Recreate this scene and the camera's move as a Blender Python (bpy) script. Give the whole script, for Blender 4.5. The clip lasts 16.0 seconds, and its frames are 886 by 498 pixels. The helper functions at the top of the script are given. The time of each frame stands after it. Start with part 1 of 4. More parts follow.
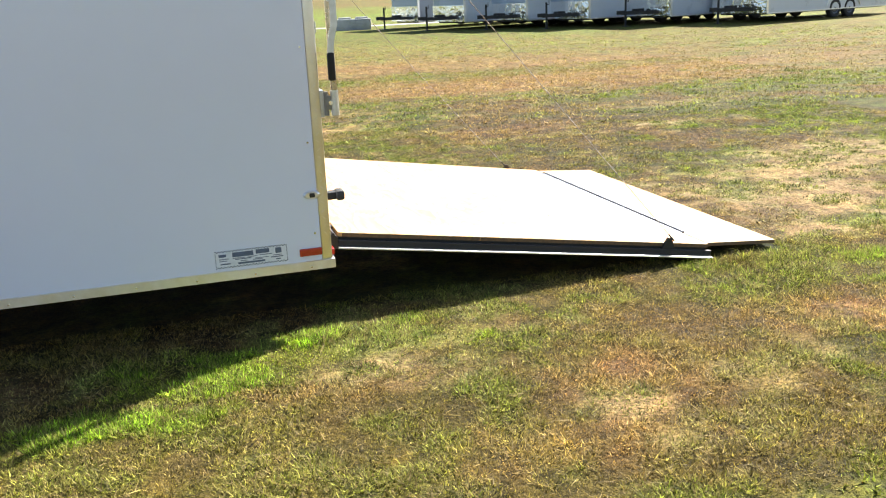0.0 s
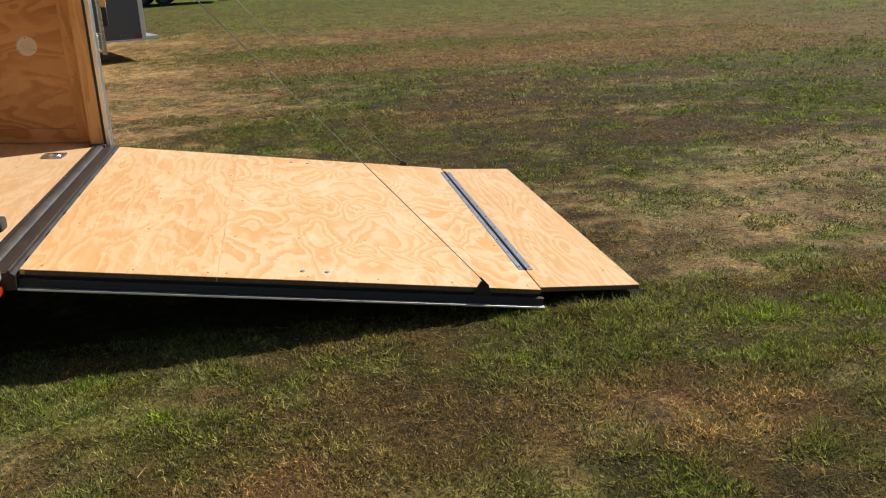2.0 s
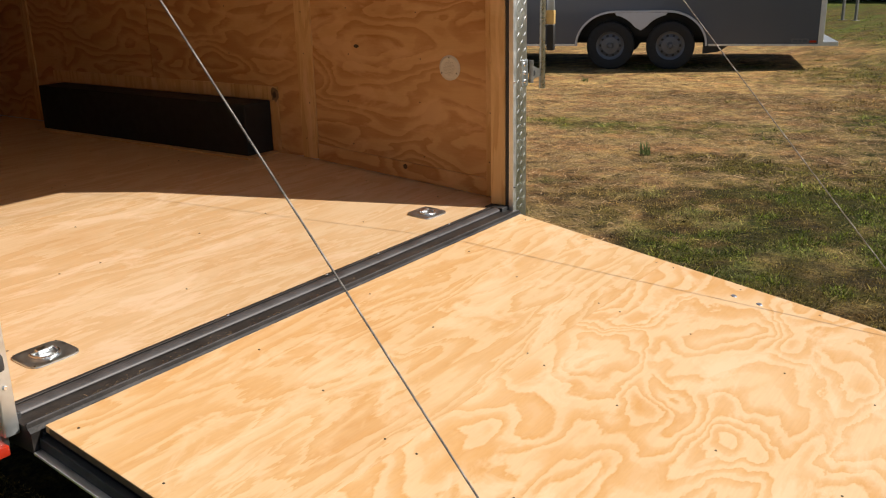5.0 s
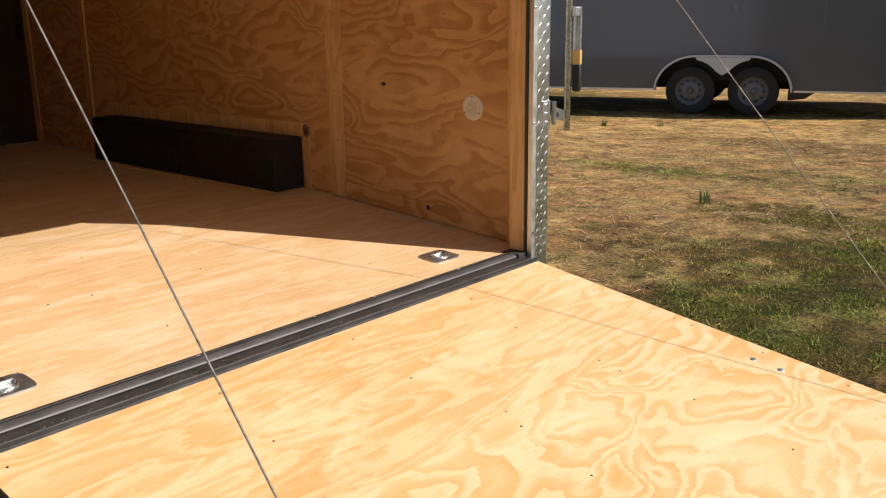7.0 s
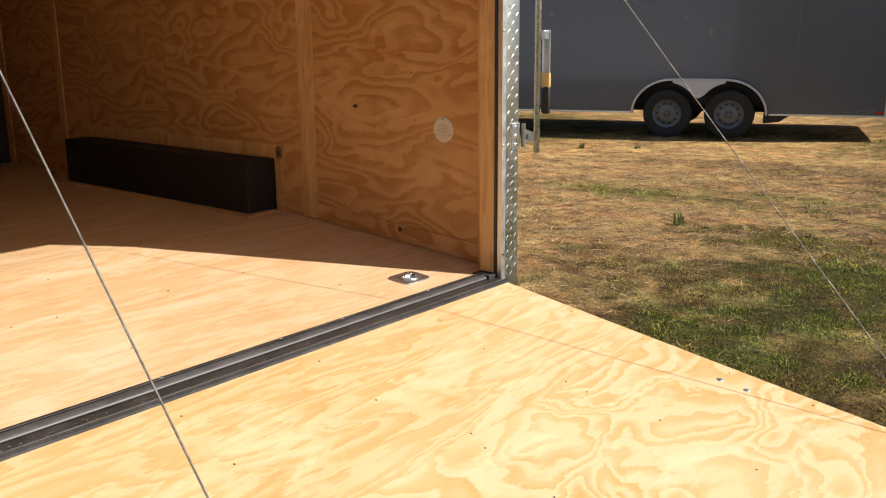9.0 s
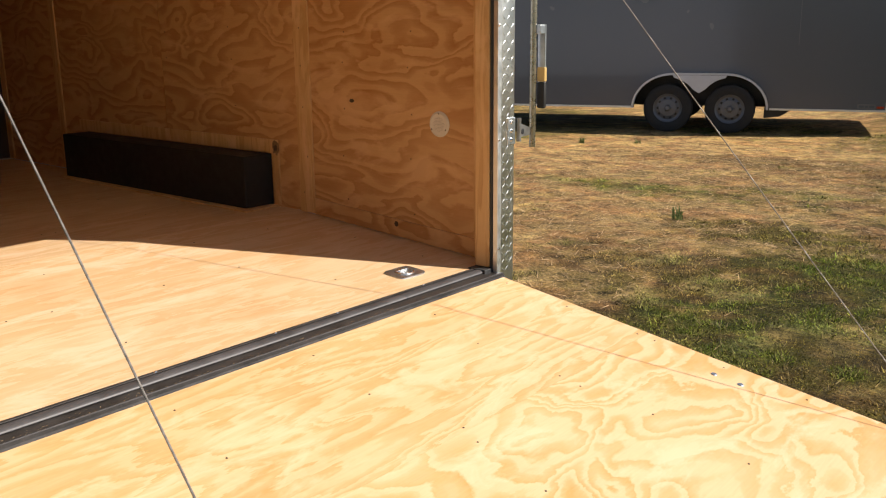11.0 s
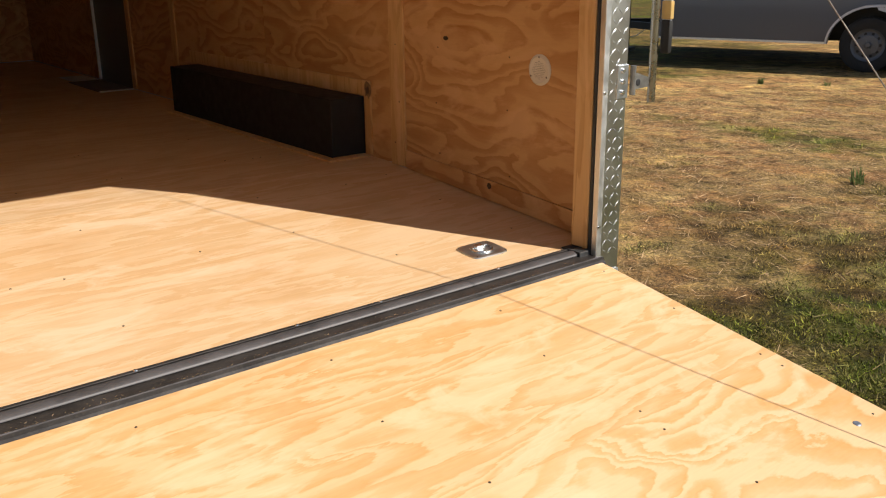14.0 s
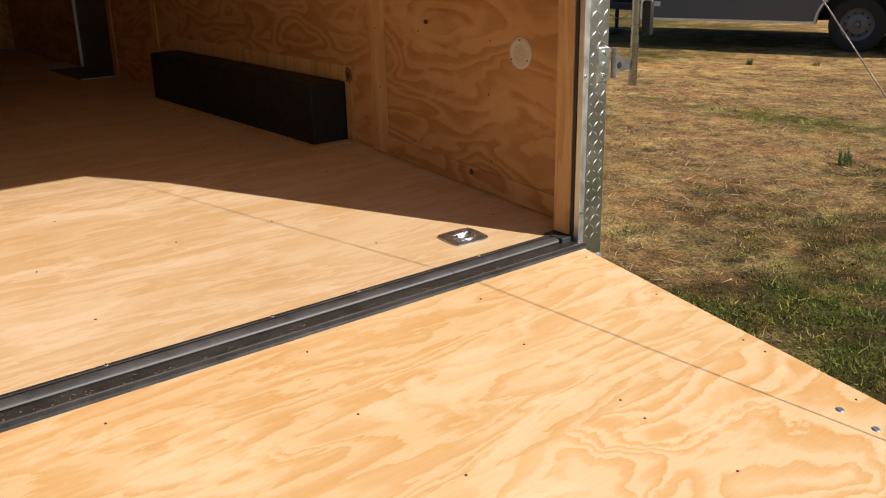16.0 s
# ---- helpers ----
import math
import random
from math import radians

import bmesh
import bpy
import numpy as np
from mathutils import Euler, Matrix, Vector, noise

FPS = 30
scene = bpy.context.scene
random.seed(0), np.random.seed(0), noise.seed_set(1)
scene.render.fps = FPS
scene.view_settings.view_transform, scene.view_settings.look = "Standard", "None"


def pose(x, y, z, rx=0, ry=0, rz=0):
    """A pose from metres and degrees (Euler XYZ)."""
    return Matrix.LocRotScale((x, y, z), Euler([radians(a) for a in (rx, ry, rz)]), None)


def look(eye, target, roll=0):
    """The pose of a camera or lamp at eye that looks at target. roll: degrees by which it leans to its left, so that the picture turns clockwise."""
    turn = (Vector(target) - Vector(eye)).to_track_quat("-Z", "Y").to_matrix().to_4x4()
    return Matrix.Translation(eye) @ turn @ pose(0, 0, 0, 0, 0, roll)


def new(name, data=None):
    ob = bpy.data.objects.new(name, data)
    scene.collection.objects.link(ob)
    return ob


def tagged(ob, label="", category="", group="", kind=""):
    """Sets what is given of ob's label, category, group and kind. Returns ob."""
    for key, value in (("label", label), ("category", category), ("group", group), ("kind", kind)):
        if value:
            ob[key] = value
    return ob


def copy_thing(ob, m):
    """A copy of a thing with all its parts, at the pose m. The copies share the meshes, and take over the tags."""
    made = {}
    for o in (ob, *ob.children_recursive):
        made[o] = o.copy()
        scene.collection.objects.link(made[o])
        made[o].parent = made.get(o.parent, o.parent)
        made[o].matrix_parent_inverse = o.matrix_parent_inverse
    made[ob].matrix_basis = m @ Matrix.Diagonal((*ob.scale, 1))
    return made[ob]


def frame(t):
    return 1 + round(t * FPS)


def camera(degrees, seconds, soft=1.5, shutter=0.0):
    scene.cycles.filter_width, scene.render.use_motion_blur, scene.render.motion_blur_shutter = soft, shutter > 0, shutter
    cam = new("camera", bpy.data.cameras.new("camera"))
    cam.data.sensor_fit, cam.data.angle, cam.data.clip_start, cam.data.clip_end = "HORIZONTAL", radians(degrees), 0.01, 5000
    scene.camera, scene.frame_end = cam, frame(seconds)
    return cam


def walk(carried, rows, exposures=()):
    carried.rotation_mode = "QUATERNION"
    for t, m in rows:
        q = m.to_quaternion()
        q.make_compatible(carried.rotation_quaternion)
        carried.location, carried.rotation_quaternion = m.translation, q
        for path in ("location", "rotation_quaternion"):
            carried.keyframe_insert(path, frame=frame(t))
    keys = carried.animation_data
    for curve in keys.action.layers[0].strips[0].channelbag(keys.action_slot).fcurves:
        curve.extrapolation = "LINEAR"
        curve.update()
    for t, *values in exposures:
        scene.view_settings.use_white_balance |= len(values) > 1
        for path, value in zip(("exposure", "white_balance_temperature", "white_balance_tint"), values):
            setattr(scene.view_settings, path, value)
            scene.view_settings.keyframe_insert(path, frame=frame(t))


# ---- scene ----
cam = camera(52.5, 16.0, soft=1.15)
EXPOSURES = [(0.0, 1.90), (0.5, 1.43), (1.0, 0.93), (1.5, 0.57), (2.0, 0.25), (2.5, 0.08), (3.0, 0.10), (3.5, -0.10), (4.2, 0.1), (4.7, 0.15), (7.0, 0.37), (9.0, 0.5), (12.5, 0.5), (13.5, 0.4), (14.5, 0.27), (15.2, 0.14), (16.0, 0.15)]
PATH = [
    (0, (-0.673, -4.932, 1.358), (-0.124, -3.088, 0.812), -2.5),
    (0.5, (-0.233, -4.786, 1.334), (0.283, -2.942, 0.758), -2.7),
    (1, (0.212, -4.658, 1.345), (0.721, -2.824, 0.732), -3.8),
    (1.5, (0.649, -4.556, 1.379), (1.025, -2.694, 0.754), -3.7),
    (2, (0.95, -4.304, 1.343), (1.266, -2.43, 0.722), -2.6),
    (2.5, (1.254, -3.981, 1.335), (1.521, -2.116, 0.663), -2.0),
    (3, (1.553, -3.667, 1.37), (1.775, -1.802, 0.682), -0.7),
    (3.5, (1.719, -3.276, 1.348), (1.865, -1.413, 0.635), -0.8),
    (3.9, (1.762, -2.981, 1.388), (1.51, -1.117, 0.709), -1.2),
    (4, (1.78, -2.899, 1.379), (1.392, -1.052, 0.718), -1.5),
    (4.2, (1.809, -2.716, 1.375), (1.156, -0.924, 0.774), -1.1),
    (4.5, (1.841, -2.452, 1.387), (0.917, -0.791, 0.764), -0.7),
    (6.8, (2.011, -1.807, 1.338), (0.726, -0.364, 0.82), -1.1),
    (7, (2.04, -1.811, 1.35), (0.762, -0.358, 0.844), -0.7),
    (7.5, (2.057, -1.779, 1.334), (0.799, -0.299, 0.855), -0.4),
    (8, (2.067, -1.775, 1.337), (0.81, -0.293, 0.868), -0.7),
    (8.5, (2.077, -1.78, 1.345), (0.822, -0.293, 0.881), -0.6),
    (9, (2.081, -1.779, 1.348), (0.825, -0.292, 0.889), -0.5),
    (11.5, (2.105, -1.752, 1.347), (0.847, -0.272, 0.873), -0.6),
    (12, (2.084, -1.708, 1.346), (0.815, -0.24, 0.863), -0.6),
    (12.5, (2.004, -1.556, 1.335), (0.67, -0.152, 0.835), -0.3),
    (13, (1.911, -1.392, 1.347), (0.517, -0.061, 0.812), 0.0),
    (13.5, (1.898, -1.218, 1.341), (0.466, 0.043, 0.741), -0.2),
    (14, (1.899, -1.064, 1.338), (0.402, 0.11, 0.724), -0.6),
    (14.5, (1.893, -1.017, 1.328), (0.401, 0.146, 0.678), -1.1),
    (15, (1.893, -1.015, 1.327), (0.401, 0.139, 0.662), -1.3),
    (15.5, (1.893, -1.015, 1.329), (0.402, 0.146, 0.673), -1.3),
    (16, (1.892, -1.004, 1.335), (0.412, 0.175, 0.687), -1.1),
]
walk(cam, [(t, look(eye, target, roll)) for t, eye, target, roll in PATH], exposures=EXPOSURES)


# ---- light ----
SUN_WAY = Vector((0.85, 0.53, 0.846)).normalized()
world = bpy.data.worlds.new("sky")
scene.world = world
world.use_nodes = True
wn = world.node_tree
sky = wn.nodes.new("ShaderNodeTexSky")
sky.sky_type = "NISHITA"
sky.sun_disc = False
sky.sun_elevation = math.asin(SUN_WAY.z)
sky.sun_rotation = math.atan2(SUN_WAY.x, SUN_WAY.y)
wn.nodes["Background"].inputs["Strength"].default_value = 0.055
wn.links.new(sky.outputs["Color"], wn.nodes["Background"].inputs["Color"])
sun_data = bpy.data.lights.new("sun", "SUN")
sun_data.energy, sun_data.angle, sun_data.color = 5.0, radians(0.53), (1.0, 0.95, 0.86)
sun = new("sun", sun_data)
sun.matrix_world = look(SUN_WAY * 50, (0, 0, 0))


# ---- materials ----
def material(name):
    m = bpy.data.materials.new(name)
    m.use_nodes = True
    return m, m.node_tree, m.node_tree.nodes["Principled BSDF"]


def node(nt, kind, **values):
    n = nt.nodes.new(kind)
    for k, v in values.items():
        n.inputs[k].default_value = v
    return n


def math_node(nt, op, a, b=None):
    n = nt.nodes.new("ShaderNodeMath")
    n.operation = op
    for i, v in enumerate((a, b)):
        if v is None:
            continue
        if isinstance(v, (int, float)):
            n.inputs[i].default_value = v
        else:
            nt.links.new(v, n.inputs[i])
    return n.outputs[0]


def ramp(nt, value, stops):
    n = nt.nodes.new("ShaderNodeValToRGB")
    while len(n.color_ramp.elements) < len(stops):
        n.color_ramp.elements.new(0.5)
    for e, (p, c) in zip(n.color_ramp.elements, stops):
        e.position, e.color = p, (*c, 1) if len(c) == 3 else c
    nt.links.new(value, n.inputs["Fac"])
    return n.outputs["Color"]


def mixed(nt, fac, a, b, blend="MIX"):
    n = nt.nodes.new("ShaderNodeMix")
    n.data_type, n.blend_type = "RGBA", blend
    for socket, v in ((n.inputs[0], fac), (n.inputs[6], a), (n.inputs[7], b)):
        if isinstance(v, (int, float)):
            socket.default_value = v
        elif isinstance(v, tuple):
            socket.default_value = (*v, 1)
        else:
            nt.links.new(v, socket)
    return n.outputs[2]


def coords(nt, scale=(1, 1, 1), shift=True):
    """Object coordinates, stretched, shifted at random from piece to piece."""
    tc = nt.nodes.new("ShaderNodeTexCoord")
    mp = nt.nodes.new("ShaderNodeMapping")
    mp.inputs["Scale"].default_value = scale
    nt.links.new(tc.outputs["Object"], mp.inputs["Vector"])
    if shift:
        info = nt.nodes.new("ShaderNodeObjectInfo")
        off = math_node(nt, "MULTIPLY", info.outputs["Random"], 37.0)
        nt.links.new(off, mp.inputs["Location"])
    return mp.outputs["Vector"]


def noise_tex(nt, vec, scale, detail=3.0, rough=0.5, distort=0.0):
    n = node(nt, "ShaderNodeTexNoise", Scale=scale, Detail=detail, Roughness=rough, Distortion=distort)
    nt.links.new(vec, n.inputs["Vector"])
    return n.outputs["Fac"]


def bumped(nt, bsdf, height, strength, distance):
    b = node(nt, "ShaderNodeBump", Strength=strength, Distance=distance)
    nt.links.new(height, b.inputs["Height"])
    nt.links.new(b.outputs["Normal"], bsdf.inputs["Normal"])


def plywood(name, grain, pale, dark, bands, rough, cross=5.0, along=1.1, edge=0.8, fine_bands=3.0, warp=0.35, swirl=0.9, detail=1.8, climb=0.0, across=0):
    """Rotary-cut pine: contour bands of a warped, stretched noise, broken by flecks, with fine streaks along the grain."""
    m, nt, bsdf = material(name)
    stretch = [cross, cross, cross]
    stretch[grain] = along
    v = coords(nt, tuple(stretch))
    wobble = node(nt, "ShaderNodeTexNoise", Scale=3.4, Detail=5.0, Roughness=0.62)
    nt.links.new(v, wobble.inputs["Vector"])
    sway = nt.nodes.new("ShaderNodeVectorMath")
    sway.operation = "MULTIPLY_ADD"
    nt.links.new(wobble.outputs["Color"], sway.inputs[0])
    sway.inputs[1].default_value = (warp, warp, warp)
    nt.links.new(v, sway.inputs[2])
    field = noise_tex(nt, sway.outputs[0], 1.0, detail, 0.38, swirl)
    rings = math_node(nt, "MULTIPLY", field, bands)
    if climb:
        where_at = nt.nodes.new("ShaderNodeSeparateXYZ")
        nt.links.new(coords(nt), where_at.inputs[0])
        rings = math_node(nt, "ADD", rings, math_node(nt, "MULTIPLY", where_at.outputs[across], climb))
    saw = math_node(nt, "FRACT", rings)
    figure = ramp(nt, saw, [(0.0, (0.0,) * 3), (0.34, (0.06,) * 3), (0.54, (0.75,) * 3), (0.88, (1, 1, 1)), (0.96, (0.12,) * 3), (1.0, (0.0,) * 3)])
    lines = ramp(nt, math_node(nt, "FRACT", math_node(nt, "MULTIPLY", rings, fine_bands)), [(0.0, (0, 0, 0)), (0.6, (0.30,) * 3), (0.85, (1, 1, 1)), (1.0, (0, 0, 0))])
    fine = [150.0, 150.0, 150.0]
    fine[grain] = 5.0
    streak = noise_tex(nt, coords(nt, tuple(fine)), 1.0, 3.0, 0.6)
    fleck = [46.0, 46.0, 46.0]
    fleck[grain] = 13.0
    flecks = noise_tex(nt, coords(nt, tuple(fleck)), 1.0, 4.0, 0.65, 0.6)
    broad = noise_tex(nt, coords(nt, tuple(0.5 * s for s in stretch)), 1.0, 3.0, 0.55)
    where = ramp(nt, broad, [(0.30, (0.45,) * 3), (0.56, (1, 1, 1))])
    amount = math_node(nt, "MULTIPLY", math_node(nt, "MULTIPLY", figure, where), edge)
    amount = math_node(nt, "ADD", amount, math_node(nt, "MULTIPLY", lines, 0.12))
    amount = math_node(nt, "MULTIPLY", amount, ramp(nt, flecks, [(0.30, (0.70,) * 3), (0.54, (1.0,) * 3), (0.74, (1.15,) * 3)]))
    col = mixed(nt, amount, pale, dark)
    col = mixed(nt, ramp(nt, broad, [(0.5, (0, 0, 0)), (0.78, (0.5,) * 3)]), col, tuple(0.35 * p + 0.65 * d for p, d in zip(pale, dark)))
    col = mixed(nt, 0.13, col, ramp(nt, streak, [(0.3, (0.62, 0.55, 0.5)), (0.62, (1, 1, 1))]), "MULTIPLY")
    col = mixed(nt, 0.35, col, ramp(nt, flecks, [(0.28, (0.90, 0.80, 0.70)), (0.45, (1, 1, 1)), (0.70, (1.06, 1.06, 1.06))]), "MULTIPLY")
    blotch = [7.0, 7.0, 7.0]
    blotch[grain] = 2.6
    spots = noise_tex(nt, coords(nt, tuple(blotch)), 1.0, 5.0, 0.65, 0.6)
    col = mixed(nt, ramp(nt, spots, [(0.53, (0, 0, 0)), (0.64, (0.7,) * 3)]), col, (min(1, 1.09 * pale[0]), min(1, 1.12 * pale[1]), 1.25 * pale[2]))
    stain = noise_tex(nt, coords(nt), 1.7, 5.0, 0.65)
    col = mixed(nt, ramp(nt, stain, [(0.54, (0, 0, 0)), (0.72, (0.5,) * 3)]), col, mixed(nt, 1.0, col, (0.88, 0.74, 0.58), "MULTIPLY"))
    nt.links.new(col, bsdf.inputs["Base Color"])
    bsdf.inputs["Roughness"].default_value = rough
    bsdf.inputs["Specular IOR Level"].default_value = 0.3
    bumped(nt, bsdf, streak, 0.12, 0.001)
    return m


def plain(name, colour, rough, metal=0.0, vary=0.12, scale=14.0, bump=0.0, dirt=None, coat=0.0, deep=0.002):
    m, nt, bsdf = material(name)
    v = coords(nt)
    big, small = noise_tex(nt, v, scale, 4.0, 0.6), noise_tex(nt, v, scale * 14, 3.0, 0.6)
    low, high = tuple(c * (1 - vary) for c in colour), tuple(min(1.0, c * (1 + vary)) for c in colour)
    col = mixed(nt, ramp(nt, big, [(0.3, (0, 0, 0)), (0.7, (1, 1, 1))]), low, high)
    if dirt:
        col = mixed(nt, ramp(nt, small, [(0.5, (0, 0, 0)), (0.75, (0.6,) * 3)]), col, dirt)
    nt.links.new(col, bsdf.inputs["Base Color"])
    bsdf.inputs["Metallic"].default_value = metal
    bsdf.inputs["Coat Weight"].default_value = coat
    nt.links.new(ramp(nt, big, [(0.25, (rough * 0.8,) * 3), (0.8, (min(1.0, rough * 1.25),) * 3)]), bsdf.inputs["Roughness"])
    if bump:
        bumped(nt, bsdf, small, bump, deep)
    return m


PLY_RAMP = plywood("ramp_plywood", 1, (0.755, 0.503, 0.282), (0.635, 0.332, 0.112), 11.5, 0.5, 4.3, 2.0, 0.92, 2.0, 0.24, 0.5, 1.5, 2.0, 0)
PLY_STREAK = plywood("streaked_plywood", 1, (0.720, 0.478, 0.258), (0.605, 0.310, 0.100), 7.0, 0.5, 6.5, 1.2, 0.75, 2.0, 0.5, 0.9, 1.8, 7.0, 0)
PLY_FLAP = plywood("flap_plywood", 1, (0.745, 0.492, 0.270), (0.62, 0.335, 0.112), 17.0, 0.5, 6.0, 0.9, 0.85, 2.0, 0.2, 0.5, 1.3)
PLY_FLOOR = plywood("floor_plywood", 1, (0.698, 0.486, 0.290), (0.58, 0.330, 0.138), 6.0, 0.5, 6.0, 1.0, 0.65, 2.0, 0.6)
PLY_WALL = plywood("wall_plywood", 0, (0.63, 0.37, 0.165), (0.40, 0.175, 0.055), 9.0, 0.42, 4.2, 2.0, 0.80, 2.0, 0.18, 0.6, 1.8, 9.0, 2)
BATTEN = plywood("batten_pine", 2, (0.70, 0.45, 0.21), (0.52, 0.28, 0.10), 5.0, 0.45, 12.0, 1.2)
PLY_EDGE = plain("plywood_edge", (0.15, 0.09, 0.045), 0.8, vary=0.35, scale=60)
TORN = plain("torn_wood", (0.26, 0.16, 0.08), 0.9, vary=0.45, scale=45, bump=0.4)
CHIPS = plain("dry_chips", (0.24, 0.17, 0.10), 0.9, vary=0.4, scale=70)
WHITE_SKIN = plain("white_painted_aluminium", (0.735, 0.775, 0.89), 0.22, vary=0.02, scale=1.5, coat=0.3)
GREY_SKIN = plain("charcoal_painted_aluminium", (0.100, 0.111, 0.136), 0.25, vary=0.03, scale=0.5, coat=0.3)
FAR_WHITE = plain("far_white_aluminium", (0.62, 0.65, 0.70), 0.3, vary=0.05, scale=1.0)
FAR_BLUE = plain("far_blue_grey_aluminium", (0.36, 0.44, 0.56), 0.3, vary=0.06, scale=1.0)
FAR_DARK = plain("far_slate_aluminium", (0.20, 0.24, 0.30), 0.3, vary=0.06, scale=1.0)
BRIGHT = plain("bright_aluminium", (0.80, 0.80, 0.79), 0.34, 1.0, vary=0.06, scale=9.0)
TRIM = plain("mill_aluminium_trim", (0.78, 0.78, 0.77), 0.44, 1.0, vary=0.08, scale=20.0)
FENDER = plain("fender_aluminium", (0.50, 0.53, 0.60), 0.4, 0.7, vary=0.06, scale=6.0)
ROD = plain("zinc_plated_rod", (0.48, 0.43, 0.34), 0.28, 1.0, vary=0.12, scale=30.0)
GALV = plain("galvanised_steel", (0.62, 0.64, 0.66), 0.38, 1.0, vary=0.14, scale=30.0)
CHROME = plain("zinc_chrome", (0.88, 0.88, 0.88), 0.26, 1.0, vary=0.05, scale=40.0)
HINGE = plain("blue_grey_hinge_steel", (0.27, 0.29, 0.34), 0.5, 0.7, vary=0.12, scale=40.0)
BLACK = plain("black_painted_steel", (0.018, 0.0175, 0.018), 0.6, vary=0.25, scale=12.0, bump=0.1)
RUBBER = plain("black_rubber", (0.03, 0.03, 0.032), 0.6, vary=0.3, scale=25.0, bump=0.2, dirt=(0.10, 0.085, 0.065))
SILL = plain("dusty_black_sill", (0.032, 0.027, 0.025), 0.38, vary=0.5, scale=9.0, bump=0.25, dirt=(0.072, 0.058, 0.045))
TYRE = plain("tyre_rubber", (0.022, 0.022, 0.023), 0.8, vary=0.2, scale=20.0, bump=0.2)
RIM = plain("silver_painted_rim", (0.125, 0.135, 0.155), 0.4, 0.4, vary=0.08, scale=20.0)
FELT = plain("black_box_liner", (0.012, 0.011, 0.010), 0.7, vary=0.3, scale=20.0, bump=0.2)
DARK_DOOR = plain("dark_door_panel", (0.10, 0.105, 0.11), 0.4, vary=0.2, scale=4.0)
RED = plain("red_lens", (0.42, 0.03, 0.012), 0.15, vary=0.15, scale=60.0, coat=0.5)
EDGING = plain("dark_steel_edging", (0.080, 0.073, 0.075), 0.50, 0.2, vary=0.35, scale=11.0, bump=0.08, dirt=(0.10, 0.082, 0.068))
FAR_GUARD = plain("far_polished_guard", (0.86, 0.87, 0.88), 0.18, 1.0, vary=0.1, scale=0.18, bump=0.8, deep=0.10)
VENT_HOLE = plain("vent_hole", (0.40, 0.36, 0.30), 0.6, vary=0.1, scale=80.0)
CREAM = plain("cream_plastic", (0.72, 0.66, 0.56), 0.45, vary=0.04, scale=40.0)
SCREW = plain("screw_steel", (0.10, 0.075, 0.05), 0.4, 0.7, vary=0.3, scale=200.0)
INK = plain("decal_ink", (0.10, 0.13, 0.20), 0.5, vary=0.2, scale=80.0)
DECAL = plain("decal_film", (0.74, 0.77, 0.82), 0.3, vary=0.03, scale=20.0)
YELLOW = plain("tan_tape", (0.55, 0.36, 0.12), 0.5, vary=0.1, scale=40.0)
CONCRETE = plain("concrete", (0.40, 0.41, 0.42), 0.85, vary=0.2, scale=3.0, bump=0.3)
ROAD = plain("pale_road", (0.30, 0.28, 0.25), 0.9, vary=0.12, scale=0.6, bump=0.2)
KEEPER = plain("dull_zinc", (0.25, 0.24, 0.22), 0.5, 0.8, vary=0.2, scale=40.0)
CEILING = plain("white_bounce_ceiling", (0.66, 0.67, 0.66), 0.5, vary=0.04, scale=2.0)
CABLE = plain("wire_rope", (0.27, 0.24, 0.215), 0.5, 0.35, vary=0.35, scale=120.0)


def tinted(name, gloss, soil):
    """Turf and soil, coloured by the meadow's own patches, with shade in the soil."""
    m, nt, bsdf = material(name)
    at = nt.nodes.new("ShaderNodeAttribute")
    at.attribute_name = "tint"
    col = at.outputs["Color"]
    if soil:
        geo = nt.nodes.new("ShaderNodeNewGeometry")
        p = geo.outputs["Position"]
        clump = noise_tex(nt, p, 9.0, 6.0, 0.72)
        blade = noise_tex(nt, p, 60.0, 4.0, 0.7)
        wide = noise_tex(nt, p, 0.9, 5.0, 0.65)
        tufts = noise_tex(nt, p, 2.6, 5.0, 0.72)
        col = mixed(nt, 0.7, col, ramp(nt, tufts, [(0.36, (0.45, 0.46, 0.42)), (0.5, (0.95, 0.95, 0.95)), (0.66, (1.45, 1.42, 1.2))]), "MULTIPLY")
        # Low spots of the bump noise are darkened, painting shade into the dips.
        col = mixed(nt, 0.75, col, ramp(nt, clump, [(0.36, (0.18, 0.19, 0.16)), (0.48, (0.9, 0.9, 0.9)), (0.66, (1.5, 1.45, 1.35))]), "MULTIPLY")
        col = mixed(nt, 0.8, col, ramp(nt, blade, [(0.36, (0.22, 0.22, 0.22)), (0.52, (0.95, 0.95, 0.95)), (0.68, (1.7, 1.62, 1.4))]), "MULTIPLY")
        col = mixed(nt, ramp(nt, wide, [(0.42, (0, 0, 0)), (0.62, (0.4,) * 3)]), col, mixed(nt, 1.0, col, (1.10, 0.95, 0.86), "MULTIPLY"))
        bumped(nt, bsdf, math_node(nt, "ADD", clump, math_node(nt, "MULTIPLY", blade, 0.5)), 0.9, 0.03)
    nt.links.new(col, bsdf.inputs["Base Color"])
    bsdf.inputs["Roughness"].default_value = gloss
    bsdf.inputs["Specular IOR Level"].default_value = 0.2
    if not soil:
        through_light = nt.nodes.new("ShaderNodeBsdfTranslucent")
        both = node(nt, "ShaderNodeMixShader", Fac=0.45)
        nt.links.new(col, through_light.inputs["Color"])
        nt.links.new(bsdf.outputs[0], both.inputs[1])
        nt.links.new(through_light.outputs[0], both.inputs[2])
        nt.links.new(both.outputs[0], nt.nodes["Material Output"].inputs["Surface"])
    return m


